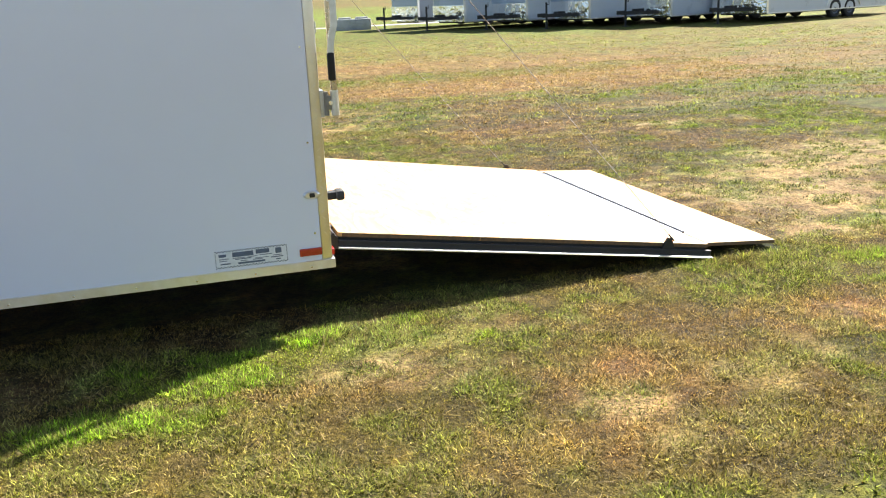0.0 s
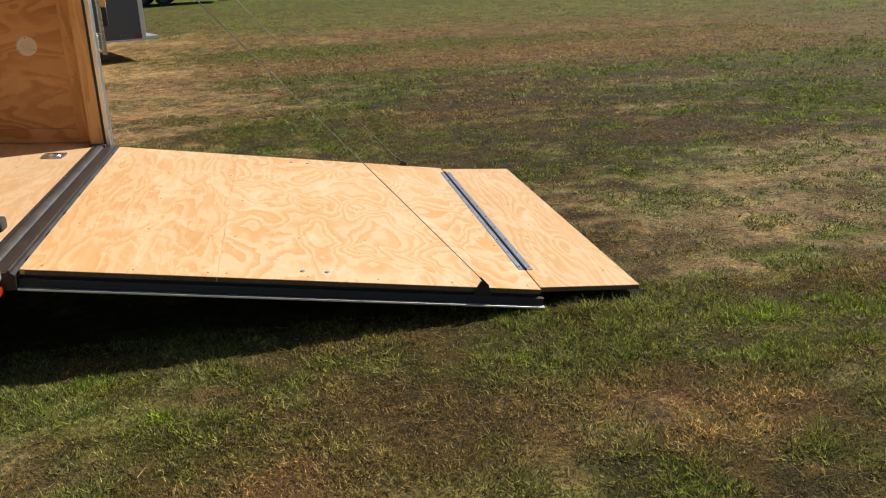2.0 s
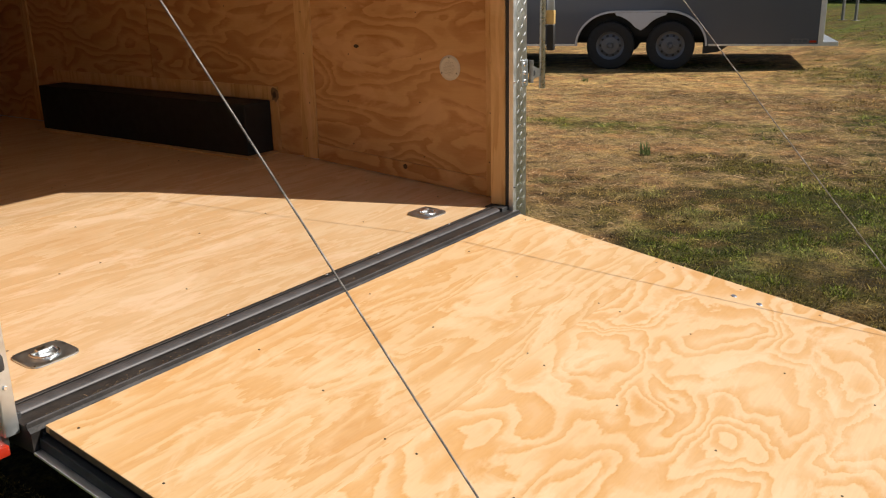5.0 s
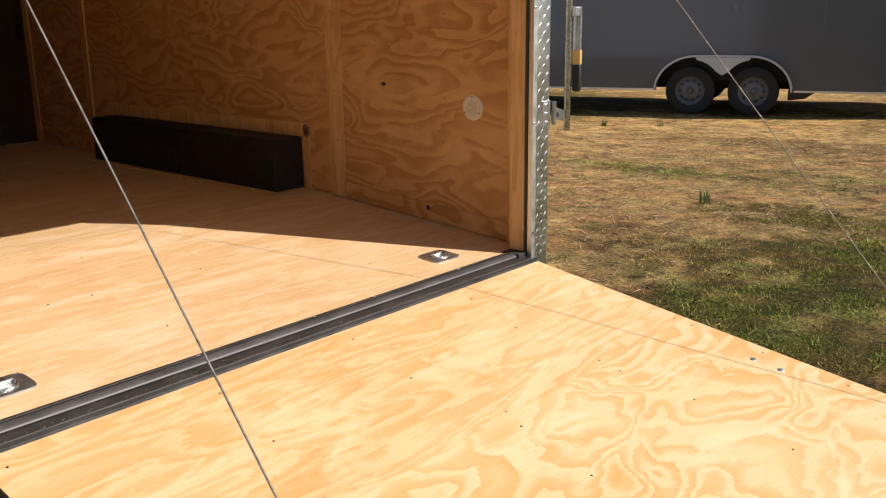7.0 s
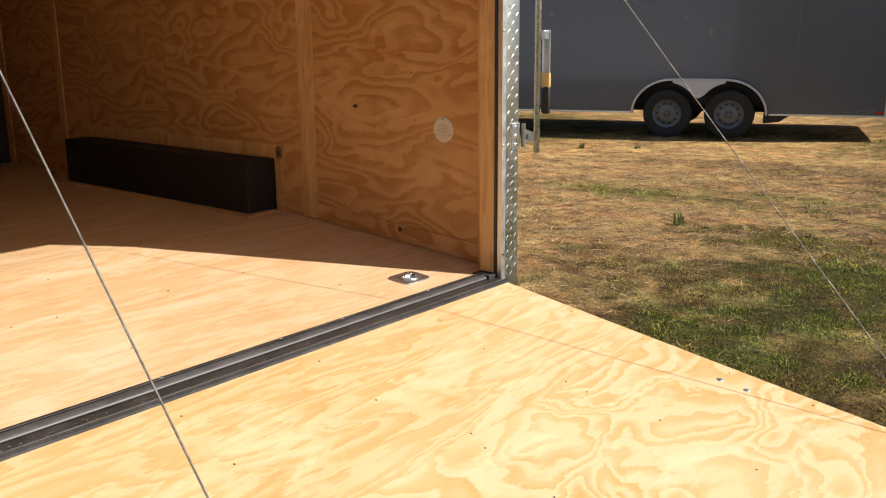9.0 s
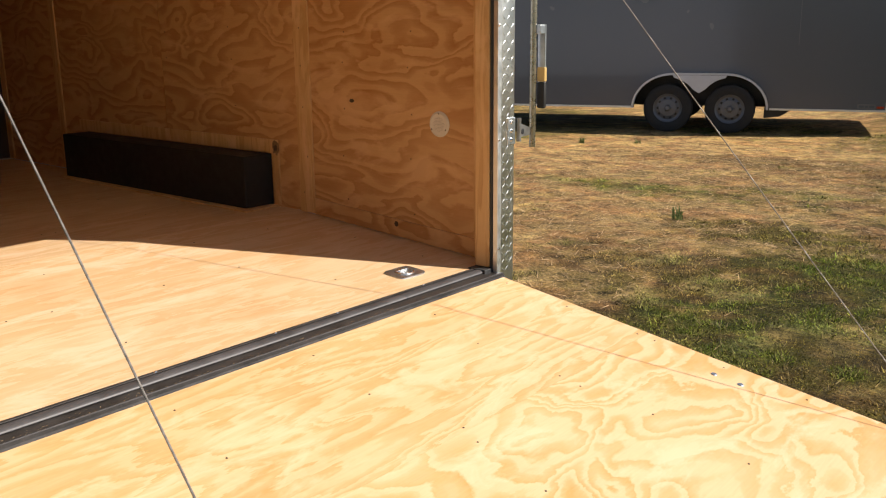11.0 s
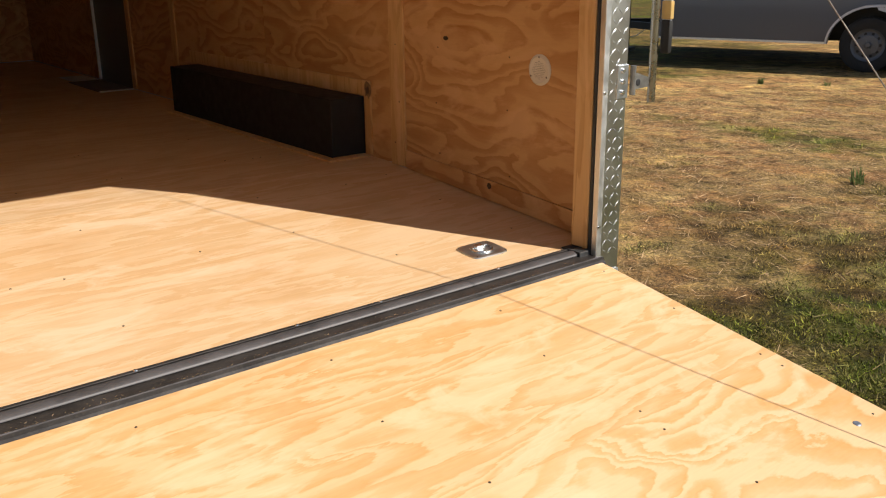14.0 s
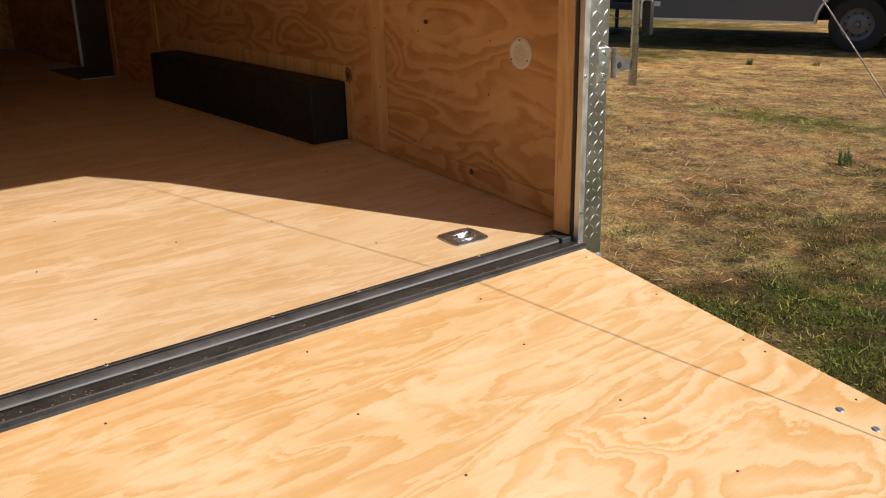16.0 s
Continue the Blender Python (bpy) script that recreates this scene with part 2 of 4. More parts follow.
SOIL = tinted("turf_soil", 0.95, True)
BLADE = tinted("grass_blade", 0.6, False)


# ---- mesh helpers ----
def part(name, bm, mat, parent=None, label="", smooth=False):
    """Links a bmesh as one mesh object, under a thing or a part."""
    me = bpy.data.meshes.new(name)
    bmesh.ops.recalc_face_normals(bm, faces=bm.faces)
    bm.to_mesh(me)
    bm.free()
    me.materials.append(mat)
    if smooth:
        me.shade_smooth()
        me.set_sharp_from_angle(angle=radians(35))
    ob = new(name, me)
    if parent:
        ob.parent = parent
    return tagged(ob, label) if label else ob


def piece(name, me, parent, place):
    """An alike piece that shares its mesh."""
    ob = new(name, me)
    ob.parent = parent
    ob.matrix_local = place
    return ob


def mesh_of(name, bm, mat, smooth=False):
    me = bpy.data.meshes.new(name)
    bmesh.ops.recalc_face_normals(bm, faces=bm.faces)
    bm.to_mesh(me)
    bm.free()
    me.materials.append(mat)
    if smooth:
        me.shade_smooth()
        me.set_sharp_from_angle(angle=radians(35))
    return me


def box(lo, hi, bevel=0.0, bm=None, m=None):
    """A box from corner to corner, with eased edges."""
    b = bmesh.new()
    bmesh.ops.create_cube(b, size=1)
    lo, hi = Vector(lo), Vector(hi)
    for v in b.verts:
        v.co = Vector([lo[i] + (v.co[i] + 0.5) * (hi[i] - lo[i]) for i in range(3)])
    if bevel:
        bmesh.ops.bevel(b, geom=b.edges[:], offset=bevel, segments=2, affect="EDGES", profile=0.5)
    if m:
        bmesh.ops.transform(b, matrix=m, verts=b.verts)
    return b if bm is None else join(bm, b)


def join(bm, b):
    me = bpy.data.meshes.new("joined")
    b.to_mesh(me)
    b.free()
    bm.from_mesh(me)
    bpy.data.meshes.remove(me)
    return bm


def prism(outline, axis, a, c, bevel=0.0):
    """An outline (two coordinates a point) drawn out along an axis from a to c."""
    b = bmesh.new()
    keep = [i for i in range(3) if i != axis]
    rows = []
    for d in (a, c):
        row = []
        for p in outline:
            co = [0, 0, 0]
            co[axis], co[keep[0]], co[keep[1]] = d, p[0], p[1]
            row.append(b.verts.new(co))
        rows.append(row)
    n = len(outline)
    b.faces.new(rows[0])
    b.faces.new(rows[1])
    for i in range(n):
        b.faces.new((rows[0][i], rows[0][(i + 1) % n], rows[1][(i + 1) % n], rows[1][i]))
    if bevel:
        bmesh.ops.recalc_face_normals(b, faces=b.faces)
        bmesh.ops.bevel(b, geom=b.edges[:], offset=bevel, segments=2, affect="EDGES", profile=0.5)
    return b


def tube(points, radius, sides=10, bm=None):
    """A round bar along points."""
    b = bm or bmesh.new()
    pts = [Vector(p) for p in points]
    rings = []
    for i, p in enumerate(pts):
        d = (pts[min(i + 1, len(pts) - 1)] - pts[max(i - 1, 0)]).normalized()
        side = d.cross(Vector((0.31, 0.95, 0.11))).normalized()
        up = d.cross(side)
        rings.append([b.verts.new(p + radius * (math.cos(a) * side + math.sin(a) * up)) for a in [2 * math.pi * k / sides for k in range(sides)]])
    for r, s in zip(rings, rings[1:]):
        for k in range(sides):
            b.faces.new((r[k], r[(k + 1) % sides], s[(k + 1) % sides], s[k]))
    b.faces.new(rings[0])
    b.faces.new(rings[-1])
    return b


def lathe(profile, sides=32, m=None):
    """A closed profile (radius, height) turned round the y axis."""
    b = bmesh.new()
    rings = []
    for k in range(sides):
        a = 2 * math.pi * k / sides
        rings.append([b.verts.new((r * math.cos(a), h, r * math.sin(a))) for r, h in profile])
    n = len(profile)
    for k in range(sides):
        r, s = rings[k], rings[(k + 1) % sides]
        for i in range(n):
            b.faces.new((r[i], r[(i + 1) % n], s[(i + 1) % n], s[i]))
    if m:
        bmesh.ops.transform(b, matrix=m, verts=b.verts)
    return b


def disc(radius, thick, sides=12):
    """A low round head lying in the xy plane."""
    b = bmesh.new()
    low = [b.verts.new((radius * math.cos(2 * math.pi * k / sides), radius * math.sin(2 * math.pi * k / sides), 0)) for k in range(sides)]
    top = [b.verts.new((0.75 * v.co.x, 0.75 * v.co.y, thick)) for v in low]
    for k in range(sides):
        b.faces.new((low[k], low[(k + 1) % sides], top[(k + 1) % sides], top[k]))
    b.faces.new(top)
    b.faces.new(low)
    return b


def empty(name, label, category, group=""):
    return tagged(new(name), label, category, group)


# ---- meadow ----
rng = np.random.default_rng(5)
TABLE = rng.random((256, 256))


def vnoise(x, y, scale, seed):
    """Smooth lattice noise, 0 to 1, over arrays of places."""
    u, v = x * scale + seed * 17.3, y * scale + seed * 31.7
    i, j = np.floor(u).astype(int), np.floor(v).astype(int)
    a, b = u - i, v - j
    a, b = a * a * (3 - 2 * a), b * b * (3 - 2 * b)
    g = lambda p, q: TABLE[p % 256, q % 256]
    return (g(i, j) * (1 - a) + g(i + 1, j) * a) * (1 - b) + (g(i, j + 1) * (1 - a) + g(i + 1, j + 1) * a) * b


def fbm(x, y, scale, seed):
    return (vnoise(x, y, scale, seed) * 0.5 + vnoise(x, y, scale * 2.1, seed + 1) * 0.28 + vnoise(x, y, scale * 4.3, seed + 2) * 0.15 + vnoise(x, y, scale * 9.1, seed + 3) * 0.07)


def near_to(x, y, cx, cy, rx, ry, seed=0):
    """How far a place belongs to a ragged patch, 0 to 1."""
    d = np.sqrt(((x - cx) / rx) ** 2 + ((y - cy) / ry) ** 2)
    d = d + 1.5 * (fbm(x, y, 2.2 / max(0.25, min(rx, ry)), 40 + seed) - 0.5) + 1.1 * (vnoise(x, y, 11.0, 70 + seed) - 0.5)
    return np.clip(1.45 - d, 0, 1)


OLIVE, GREEN, LUSH, HAY, VIVID, SUNNY = (0.128, 0.112, 0.032), (0.102, 0.122, 0.022), (0.128, 0.178, 0.021), (0.146, 0.140, 0.036), (0.150, 0.225, 0.022), (0.150, 0.143, 0.041)
BROWN, RUST, STRAW, EARTH = (0.165, 0.112, 0.048), (0.212, 0.143, 0.070), (0.560, 0.395, 0.230), (0.300, 0.260, 0.172)
CHAFF = (0.330, 0.220, 0.110)
PATCHES = [
    (HAY, -0.2, -3.0, 2.2, 0.8, 0.8), (GREEN, 1.5, -1.75, 1.4, 0.55, 0.6), (GREEN, 2.4, -1.35, 0.7, 0.4, 0.6), (VIVID, -0.25, -1.56, 0.65, 0.17, 1.0), (HAY, -1.2, -2.25, 0.8, 0.28, 0.8), (BROWN, -0.05, -1.95, 0.30, 0.10, 0.7), (RUST, 0.80, -2.25, 0.26, 0.24, 0.8), (EARTH, 0.68, -2.45, 0.16, 0.16, 0.6), (RUST, 1.2, -1.9, 0.5, 0.3, 0.6),
    (EARTH, 3.45, -0.1, 0.85, 0.85, 0.75), (EARTH, 2.68, -1.54, 0.13, 0.06, 0.9), (RUST, 2.15, -2.05, 0.38, 0.24, 0.9), (EARTH, 4.3, 0.85, 0.7, 0.6, 0.6), (EARTH, 3.0, -0.85, 0.42, 0.18, 0.7), (LUSH, 5.2, 2.1, 0.9, 0.35, 0.6), (LUSH, 3.2, 7.4, 1.6, 0.5, 0.6), (STRAW, -2.4, 8.9, 2.3, 1.8, 1.0), (EARTH, 4.2, 3.15, 0.38, 0.2, 0.9),
    (EARTH, 4.6, 0.95, 0.9, 0.4, 0.6), (GREEN, 2.1, -1.05, 0.35, 0.2, 0.8), (LUSH, 3.06, -0.75, 0.2, 0.1, 0.9), (LUSH, 3.55, -0.6, 0.25, 0.1, 0.8), (LUSH, 2.92, -1.44, 0.34, 0.13, 1.0), (LUSH, 2.62, -1.68, 0.30, 0.09, 0.9), (LUSH, 3.1, 0.95, 0.3, 0.3, 0.5),
    (GREEN, 7.7, 5.9, 2.4, 1.0, 0.9), (GREEN, 5.2, 4.2, 1.4, 0.5, 0.8), (BROWN, 2.6, 3.25, 1.1, 0.6, 0.8), (OLIVE, 2.5, 2.2, 0.9, 0.4, 0.7), (RUST, 3.4, 8.3, 2.6, 0.9, 0.9), (RUST, 7.2, 12.4, 3.2, 1.5, 0.9),
    (RUST, 9.3, 10.2, 2.6, 1.0, 0.8), (GREEN, 1.2, 6.8, 1.0, 0.9, 0.9), (GREEN, 2.0, 10.6, 2.4, 0.6, 0.7), (STRAW, -1.4, 4.2, 1.7, 2.4, 1.0), (STRAW, -3.5, 6.5, 3.0, 2.6, 1.0),
    (RUST, -1.2, 7.9, 1.7, 0.6, 0.8), (STRAW, -0.95, 2.6, 0.6, 0.8, 0.8), (LUSH, -1.8, 5.5, 1.0, 0.30, 0.75), (STRAW, -4.5, 14.6, 5.0, 2.6, 0.9), (LUSH, -0.55, 6.0, 0.7, 0.2, 0.6), (GREEN, 0.9, 3.0, 0.9, 1.0, 1.0), (OLIVE, 0.1, 4.2, 0.7, 0.4, 0.9),
    (GREEN, 3.4, -2.3, 0.9, 0.5, 0.6), (HAY, 3.5, -1.7, 0.7, 0.35, 0.7), (VIVID, -0.15, -1.43, 0.30, 0.09, 1.0), (VIVID, -0.60, -1.72, 0.36, 0.10, 0.9), (VIVID, -1.10, -1.97, 0.40, 0.11, 0.9), (EARTH, -0.06, -1.82, 0.26, 0.08, 0.65), (LUSH, 2.88, -1.44, 0.40, 0.15, 0.7), (CHAFF, 0.85, -2.20, 0.17, 0.20, 0.6), (CHAFF, 0.42, -2.60, 0.30, 0.18, 0.45), (CHAFF, 2.10, -2.02, 0.30, 0.16, 0.5),
    (RUST, 5.0, 9.2, 4.8, 1.7, 0.8), (GREEN, 6.0, 3.5, 1.7, 0.6, 0.8), (BROWN, -0.25, 2.95, 0.7, 0.45, 0.8), (RUST, 2.7, 3.85, 1.0, 0.5, 0.8), (GREEN, 1.4, 7.3, 1.2, 0.4, 0.8), (SUNNY, 14.0, 19.0, 14.0, 4.5, 0.9), (SUNNY, 4.0, 20.0, 8.0, 4.0, 0.9), (GREEN, 5.0, 11.2, 5.0, 0.8, 0.6), (RUST, 3.0, 14.5, 5.0, 1.2, 0.6), (GREEN, 8.0, 34.0, 30.0, 9.0, 0.9), (LUSH, 5.0, 60.0, 60.0, 22.0, 0.8), (LUSH, -5.0, 85.0, 120.0, 40.0, 1.0),
]


def clumps(x, y):
    """Hand-sized tufts and gaps, 0 (gap) to 1 (tuft)."""
    c = 0.5 * vnoise(x, y, 5.5, 61) + 0.3 * vnoise(x, y, 12.0, 64) + 0.2 * vnoise(x, y, 27.0, 67)
    return np.clip((c - 0.36) * 4.0, 0, 1)


def meadow(x, y):
    """Colour of the turf, and how bare it is, at places."""
    n, w = fbm(x, y, 0.55, 1), fbm(x, y, 1.9, 9)
    col = np.empty((len(x), 3))
    t = np.clip((n - 0.38) * 4.2, 0, 1)[:, None]
    col[:] = np.array(GREEN) * t + np.array(OLIVE) * (1 - t)
    t = np.clip((w - 0.46) * 5.0, 0, 0.8)[:, None]
    col = col * (1 - t) + np.array(BROWN) * t
    bare = np.zeros(len(x))
    for k, (tone, cx, cy, rx, ry, most) in enumerate(PATCHES):
        t = most * near_to(x, y, cx, cy, rx, ry, k)
        col = col * (1 - t[:, None]) + np.array(tone) * t[:, None]
        bare = np.maximum(bare, t) if tone is EARTH else bare * (1 - 0.6 * t)
    t = np.clip((fbm(x, y, 2.6, 23) - 0.62) * 6, 0, 0.35) * np.clip((9.5 - np.maximum(y, x + 2.0)) / 2.0, 0, 1)
    col = col * (1 - t[:, None]) + np.array(EARTH) * t[:, None] * 0.85 + col * t[:, None] * 0.15
    c = clumps(x, y)[:, None]
    thatch = np.array([0.95, 0.80, 0.75]) * col + 0.10 * (np.array(BROWN) - col)
    fresh = col * np.where((col[:, 1] > 0.93 * col[:, 0])[:, None], np.array([[1.02, 1.13, 0.92]]), np.array([[1.08, 1.08, 0.95]]))
    return thatch * (1 - c) + fresh * c, np.maximum(bare, t)


def ground_height(x, y):
    drop = np.clip((y - 3.0) / 7.0, 0, 1)
    return -0.10 * drop * drop * (3 - 2 * drop) + 0.022 * (fbm(x, y, 3.0, 5) - 0.5) + 0.02 * (fbm(x, y, 0.5, 15) - 0.5)


def spread(lo, hi, step, far, growth):
    mid = list(np.arange(lo, hi, step))
    out, d = [], step
    while not out or out[-1] < far:
        d *= growth
        out.append((out[-1] if out else 0) + d)
    return np.array([lo - o for o in reversed(out)] + mid + [hi + o for o in out])


def add_tint(me, col):
    at = me.attributes.new("tint", "FLOAT_COLOR", "POINT")
    at.data.foreach_set("color", np.column_stack([col, np.ones(len(col))]).astype(np.float32).ravel())


def build_ground():
    xs, ys = spread(-4.0, 7.0, 0.05, 3000, 1.075), spread(-4.5, 9.0, 0.05, 3000, 1.075)
    gx, gy = [g.ravel() for g in np.meshgrid(xs, ys)]
    z = ground_height(gx, gy)
    nx, ny = len(xs), len(ys)
    i = (np.arange(ny - 1)[:, None] * nx + np.arange(nx - 1)[None, :]).ravel()
    quads = np.column_stack([i, i + 1, i + nx + 1, i + nx])
    me = bpy.data.meshes.new("ground")
    me.vertices.add(nx * ny)
    me.vertices.foreach_set("co", np.column_stack([gx, gy, z]).astype(np.float32).ravel())
    me.loops.add(quads.size)
    me.loops.foreach_set("vertex_index", quads.astype(np.int32).ravel())
    me.polygons.add(len(quads))
    me.polygons.foreach_set("loop_start", (np.arange(len(quads)) * 4).astype(np.int32))
    me.update(calc_edges=True)
    me.shade_smooth()
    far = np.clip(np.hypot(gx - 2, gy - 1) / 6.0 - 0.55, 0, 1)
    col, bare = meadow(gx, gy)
    # Shade between blades put into the soil tint; lighter far off and where bare.
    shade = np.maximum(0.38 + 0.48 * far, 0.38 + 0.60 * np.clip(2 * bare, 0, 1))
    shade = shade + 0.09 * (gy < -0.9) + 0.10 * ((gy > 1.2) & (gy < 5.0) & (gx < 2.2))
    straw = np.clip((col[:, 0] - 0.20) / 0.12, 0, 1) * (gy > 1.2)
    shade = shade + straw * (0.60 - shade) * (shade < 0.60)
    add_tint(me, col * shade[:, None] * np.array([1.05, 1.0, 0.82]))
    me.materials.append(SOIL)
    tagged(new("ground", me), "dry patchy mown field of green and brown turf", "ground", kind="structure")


def build_grass():
    """Blades in hand-sized tufts: short and dense close by, coarser further off, with dry stems lying among them."""
    px, py, size, wide, flat, cx, cy, luck, pull, col, bare = [], [], [], [], [], [], [], [], [], [], []
    for lo_x, hi_x, lo_y, hi_y, tufts, each, reach, length, width, lying in (
        (-2.2, 3.6, -3.1, -0.9, 60000, 18, 0.014, 0.0190, 0.0050, 0), (-3.5, 6.0, -4.6, -3.1, 4500, 11, 0.03, 0.024, 0.0100, 0), (3.6, 6.0, -3.1, -0.9, 5000, 14, 0.020, 0.024, 0.0080, 0),
        (1.6, 6.5, -0.9, 3.7, 19000, 18, 0.019, 0.0195, 0.0072, 0), (-2.5, 1.7, 1.25, 4.5, 18000, 18, 0.022, 0.020, 0.0062, 0),
        (-4.5, 9.5, 3.6, 12.0, 17000, 10, 0.036, 0.032, 0.0145, 0), (-4.5, 20.0, 6.0, 27.0, 12500, 8, 0.070, 0.044, 0.020, 0),
        (-2.2, 4.4, -3.1, -0.9, 14000, 1, 0.02, 0.042, 0.0028, 1), (1.6, 6.5, -0.9, 3.5, 7000, 1, 0.02, 0.05, 0.0036, 1), (-3.6, 1.7, 1.25, 8.5, 48000, 1, 0.02, 0.058, 0.0040, 1)):
        tx, ty = rng.uniform(lo_x, hi_x, tufts), rng.uniform(lo_y, hi_y, tufts)
        tone, open_soil = meadow(tx, ty)
        pull.append(np.repeat(clumps(tx, ty), each)), col.append(np.repeat(tone, each, 0)), bare.append(np.repeat(open_soil, each))
        tx, ty, count = np.repeat(tx, each), np.repeat(ty, each), tufts * each
        cx.append(tx), cy.append(ty), luck.append(np.repeat(rng.random(tufts), each))
        px.append(tx + rng.normal(0, reach, count)), py.append(ty + rng.normal(0, reach, count))
        size.append(length * rng.uniform(0.45, 1.4, count)), wide.append(width * rng.uniform(0.6, 1.2, count)), flat.append(np.full(count, lying))
    px, py, size, wide, flat, cx, cy, luck, pull, col, bare = [np.concatenate(a) for a in (px, py, size, wide, flat, cx, cy, luck, pull, col, bare)]
    sprout = np.clip(3 * bare - 0.5, 0, 1)[:, None]
    col = col * (1 - sprout) + np.array([0.088, 0.105, 0.022]) * sprout
    under = (px > -6.5) & (px < 1.95) & (np.abs(py) < 1.0)
    under |= (px > 1.7) & (px < 2.32) & (np.abs(py) < 1.13)
    lie = flat > 0
    thin = np.clip((27.0 - py) / 12.0, 0, 1)
    keep = (luck > bare * np.where(pull > 0.72, 0.15, 1.25)) & ((luck * 7.31) % 1.0 < (0.86 + 0.30 * pull) * thin) & ~under
    keep = np.where(lie, ~under & (luck < np.where((py > 1.2) & (col[:, 0] < 0.24), 0.10, 0.45 - 0.25 * bare)), keep)
    px, py, cx, cy, luck, size, wide, col, pull, lie = [a[keep] for a in (px, py, cx, cy, luck, size, wide, col, pull, lie)]
    lush = np.clip((col[:, 1] - col[:, 0]) / 0.06, 0, 1)
    tuft = np.exp(-(((px - 2.02) / 0.16) ** 2 + ((py + 1.2) / 0.10) ** 2)) + 0.8 * np.exp(-(((px + 0.08) / 0.14) ** 2 + ((py + 1.45) / 0.07) ** 2))
    tall = 0.55 + 0.9 * ((luck * 3.77) % 1.0)
    size = np.where(lie, size, size * tall * (0.6 + 0.3 * lush + 0.45 * pull) * (1 + 1.6 * tuft))
    n = len(px)
    hay = (col[:, 0] > 0.24) & (py > 1.2) & ~lie
    wide, size = np.where(hay, 0.5 * wide, wide), np.where(hay, 1.3 * size, size)
    turn = np.where(lie, rng.uniform(0, 2 * math.pi, n), np.arctan2(py - cy, px - cx) + rng.normal(0, 0.7, n))
    lean = np.clip(rng.normal(0.92 - 0.42 * lush, 0.38, n), 0.05, 1.45)
    lean = np.where(lie | hay, rng.uniform(1.15, 1.55, n), lean)
    way = np.column_stack([np.cos(turn) * np.sin(lean), np.sin(turn) * np.sin(lean), np.cos(lean)])
    side = np.column_stack([-np.sin(turn), np.cos(turn), np.zeros(n)])
    root = np.column_stack([px, py, ground_height(px, py) + np.where(lie, 0.006, -0.004)])
    half = (wide / 2)[:, None] * (side + np.column_stack([np.zeros((n, 2)), rng.normal(0, 0.5, n)]))
    droop = np.where(lie, -0.05, -0.5)
    tip = root + way * size[:, None] + np.column_stack([np.cos(turn), np.sin(turn), droop]) * (size * 0.22)[:, None]
    co = np.stack([root - half, root + half, tip], 1).reshape(-1, 3)
    loops, starts = np.arange(3 * n), 3 * np.arange(n)
    me = bpy.data.meshes.new("grass")
    me.vertices.add(len(co))
    me.vertices.foreach_set("co", co.astype(np.float32).ravel())
    me.loops.add(len(loops))
    me.loops.foreach_set("vertex_index", loops.astype(np.int32))
    me.polygons.add(len(starts))
    me.polygons.foreach_set("loop_start", starts.astype(np.int32))
    me.update(calc_edges=True)
    dry = ((0.65 * ((luck * 5.13) % 1.0) + 0.35 * rng.random(n) < np.where(py < -0.9, 0.37, 0.30)) | lie)[:, None]
    far = np.clip((py - 3.0) / 8.0, 0, 1)
    own = (0.22 + 1.60 * ((luck * 11.9) % 1.0))
    own = (own + far * 0.4 * (1.0 - own))[:, None]
    each_own = 0.40 + 2.50 * rng.random((n, 1)) ** 2.0
    each_own = each_own + 0.5 * far[:, None] * (1.2 - each_own)
    keen = np.where(py < -0.9, 1.24, np.where((py > 1.2) & (px < 2.6), 1.0, 1.1))[:, None]
    tone = col * own * keen * each_own * np.array([1.08, 1.06, 0.84])
    tone = np.where(dry, 0.45 * tone + 0.55 * np.array([0.45, 0.325, 0.150]) * rng.uniform(0.6, 1.15, (n, 1)), tone)
    straw = (col[:, 0] > 0.24) & (py > 1.2)
    tone = np.where(straw[:, None], np.array([0.70, 0.485, 0.275]) * (0.28 + 0.88 * rng.random((n, 1))), tone)
    add_tint(me, np.repeat(tone, 3, 0))
    me.materials.append(BLADE)
    tagged(new("grass", me), "short green and straw-dry grass blades on the field", "grass", kind="stuff")


def build_weed(x, y, height, count, seed):
    """One small weed: leaves fanning out of one root."""
    r = np.random.default_rng(seed)
    turn, lean = r.uniform(0, 2 * math.pi, count), np.abs(r.normal(0.35, 0.3, count))
    long = height * r.uniform(0.45, 1.1, count)
    root = np.column_stack([x + r.normal(0, 0.018, count), y + r.normal(0, 0.018, count), np.zeros(count)])
    root[:, 2] = ground_height(root[:, 0], root[:, 1])
    way = np.column_stack([np.cos(turn) * np.sin(lean), np.sin(turn) * np.sin(lean), np.cos(lean)])
    side = np.column_stack([-np.sin(turn), np.cos(turn), np.zeros(count)]) * 0.0045
    mid, tip = root + way * (0.6 * long)[:, None], root + way * long[:, None]
    tip[:, 2] -= 0.10 * long
    tip[:, :2] += np.column_stack([np.cos(turn), np.sin(turn)]) * (0.18 * long)[:, None]
    co = np.stack([root - 0.5 * side, root + 0.5 * side, mid + side, mid - side, tip], 1).reshape(-1, 3)
    faces = [f for k in range(0, 5 * count, 5) for f in ((k, k + 1, k + 2, k + 3), (k + 3, k + 2, k + 4))]
    me = bpy.data.meshes.new("weed")
    me.from_pydata(co.tolist(), [], faces)
    add_tint(me, np.repeat(np.array([0.160, 0.195, 0.070]) * r.uniform(0.6, 1.4, (count, 1)), 5, 0))
    me.materials.append(BLADE)
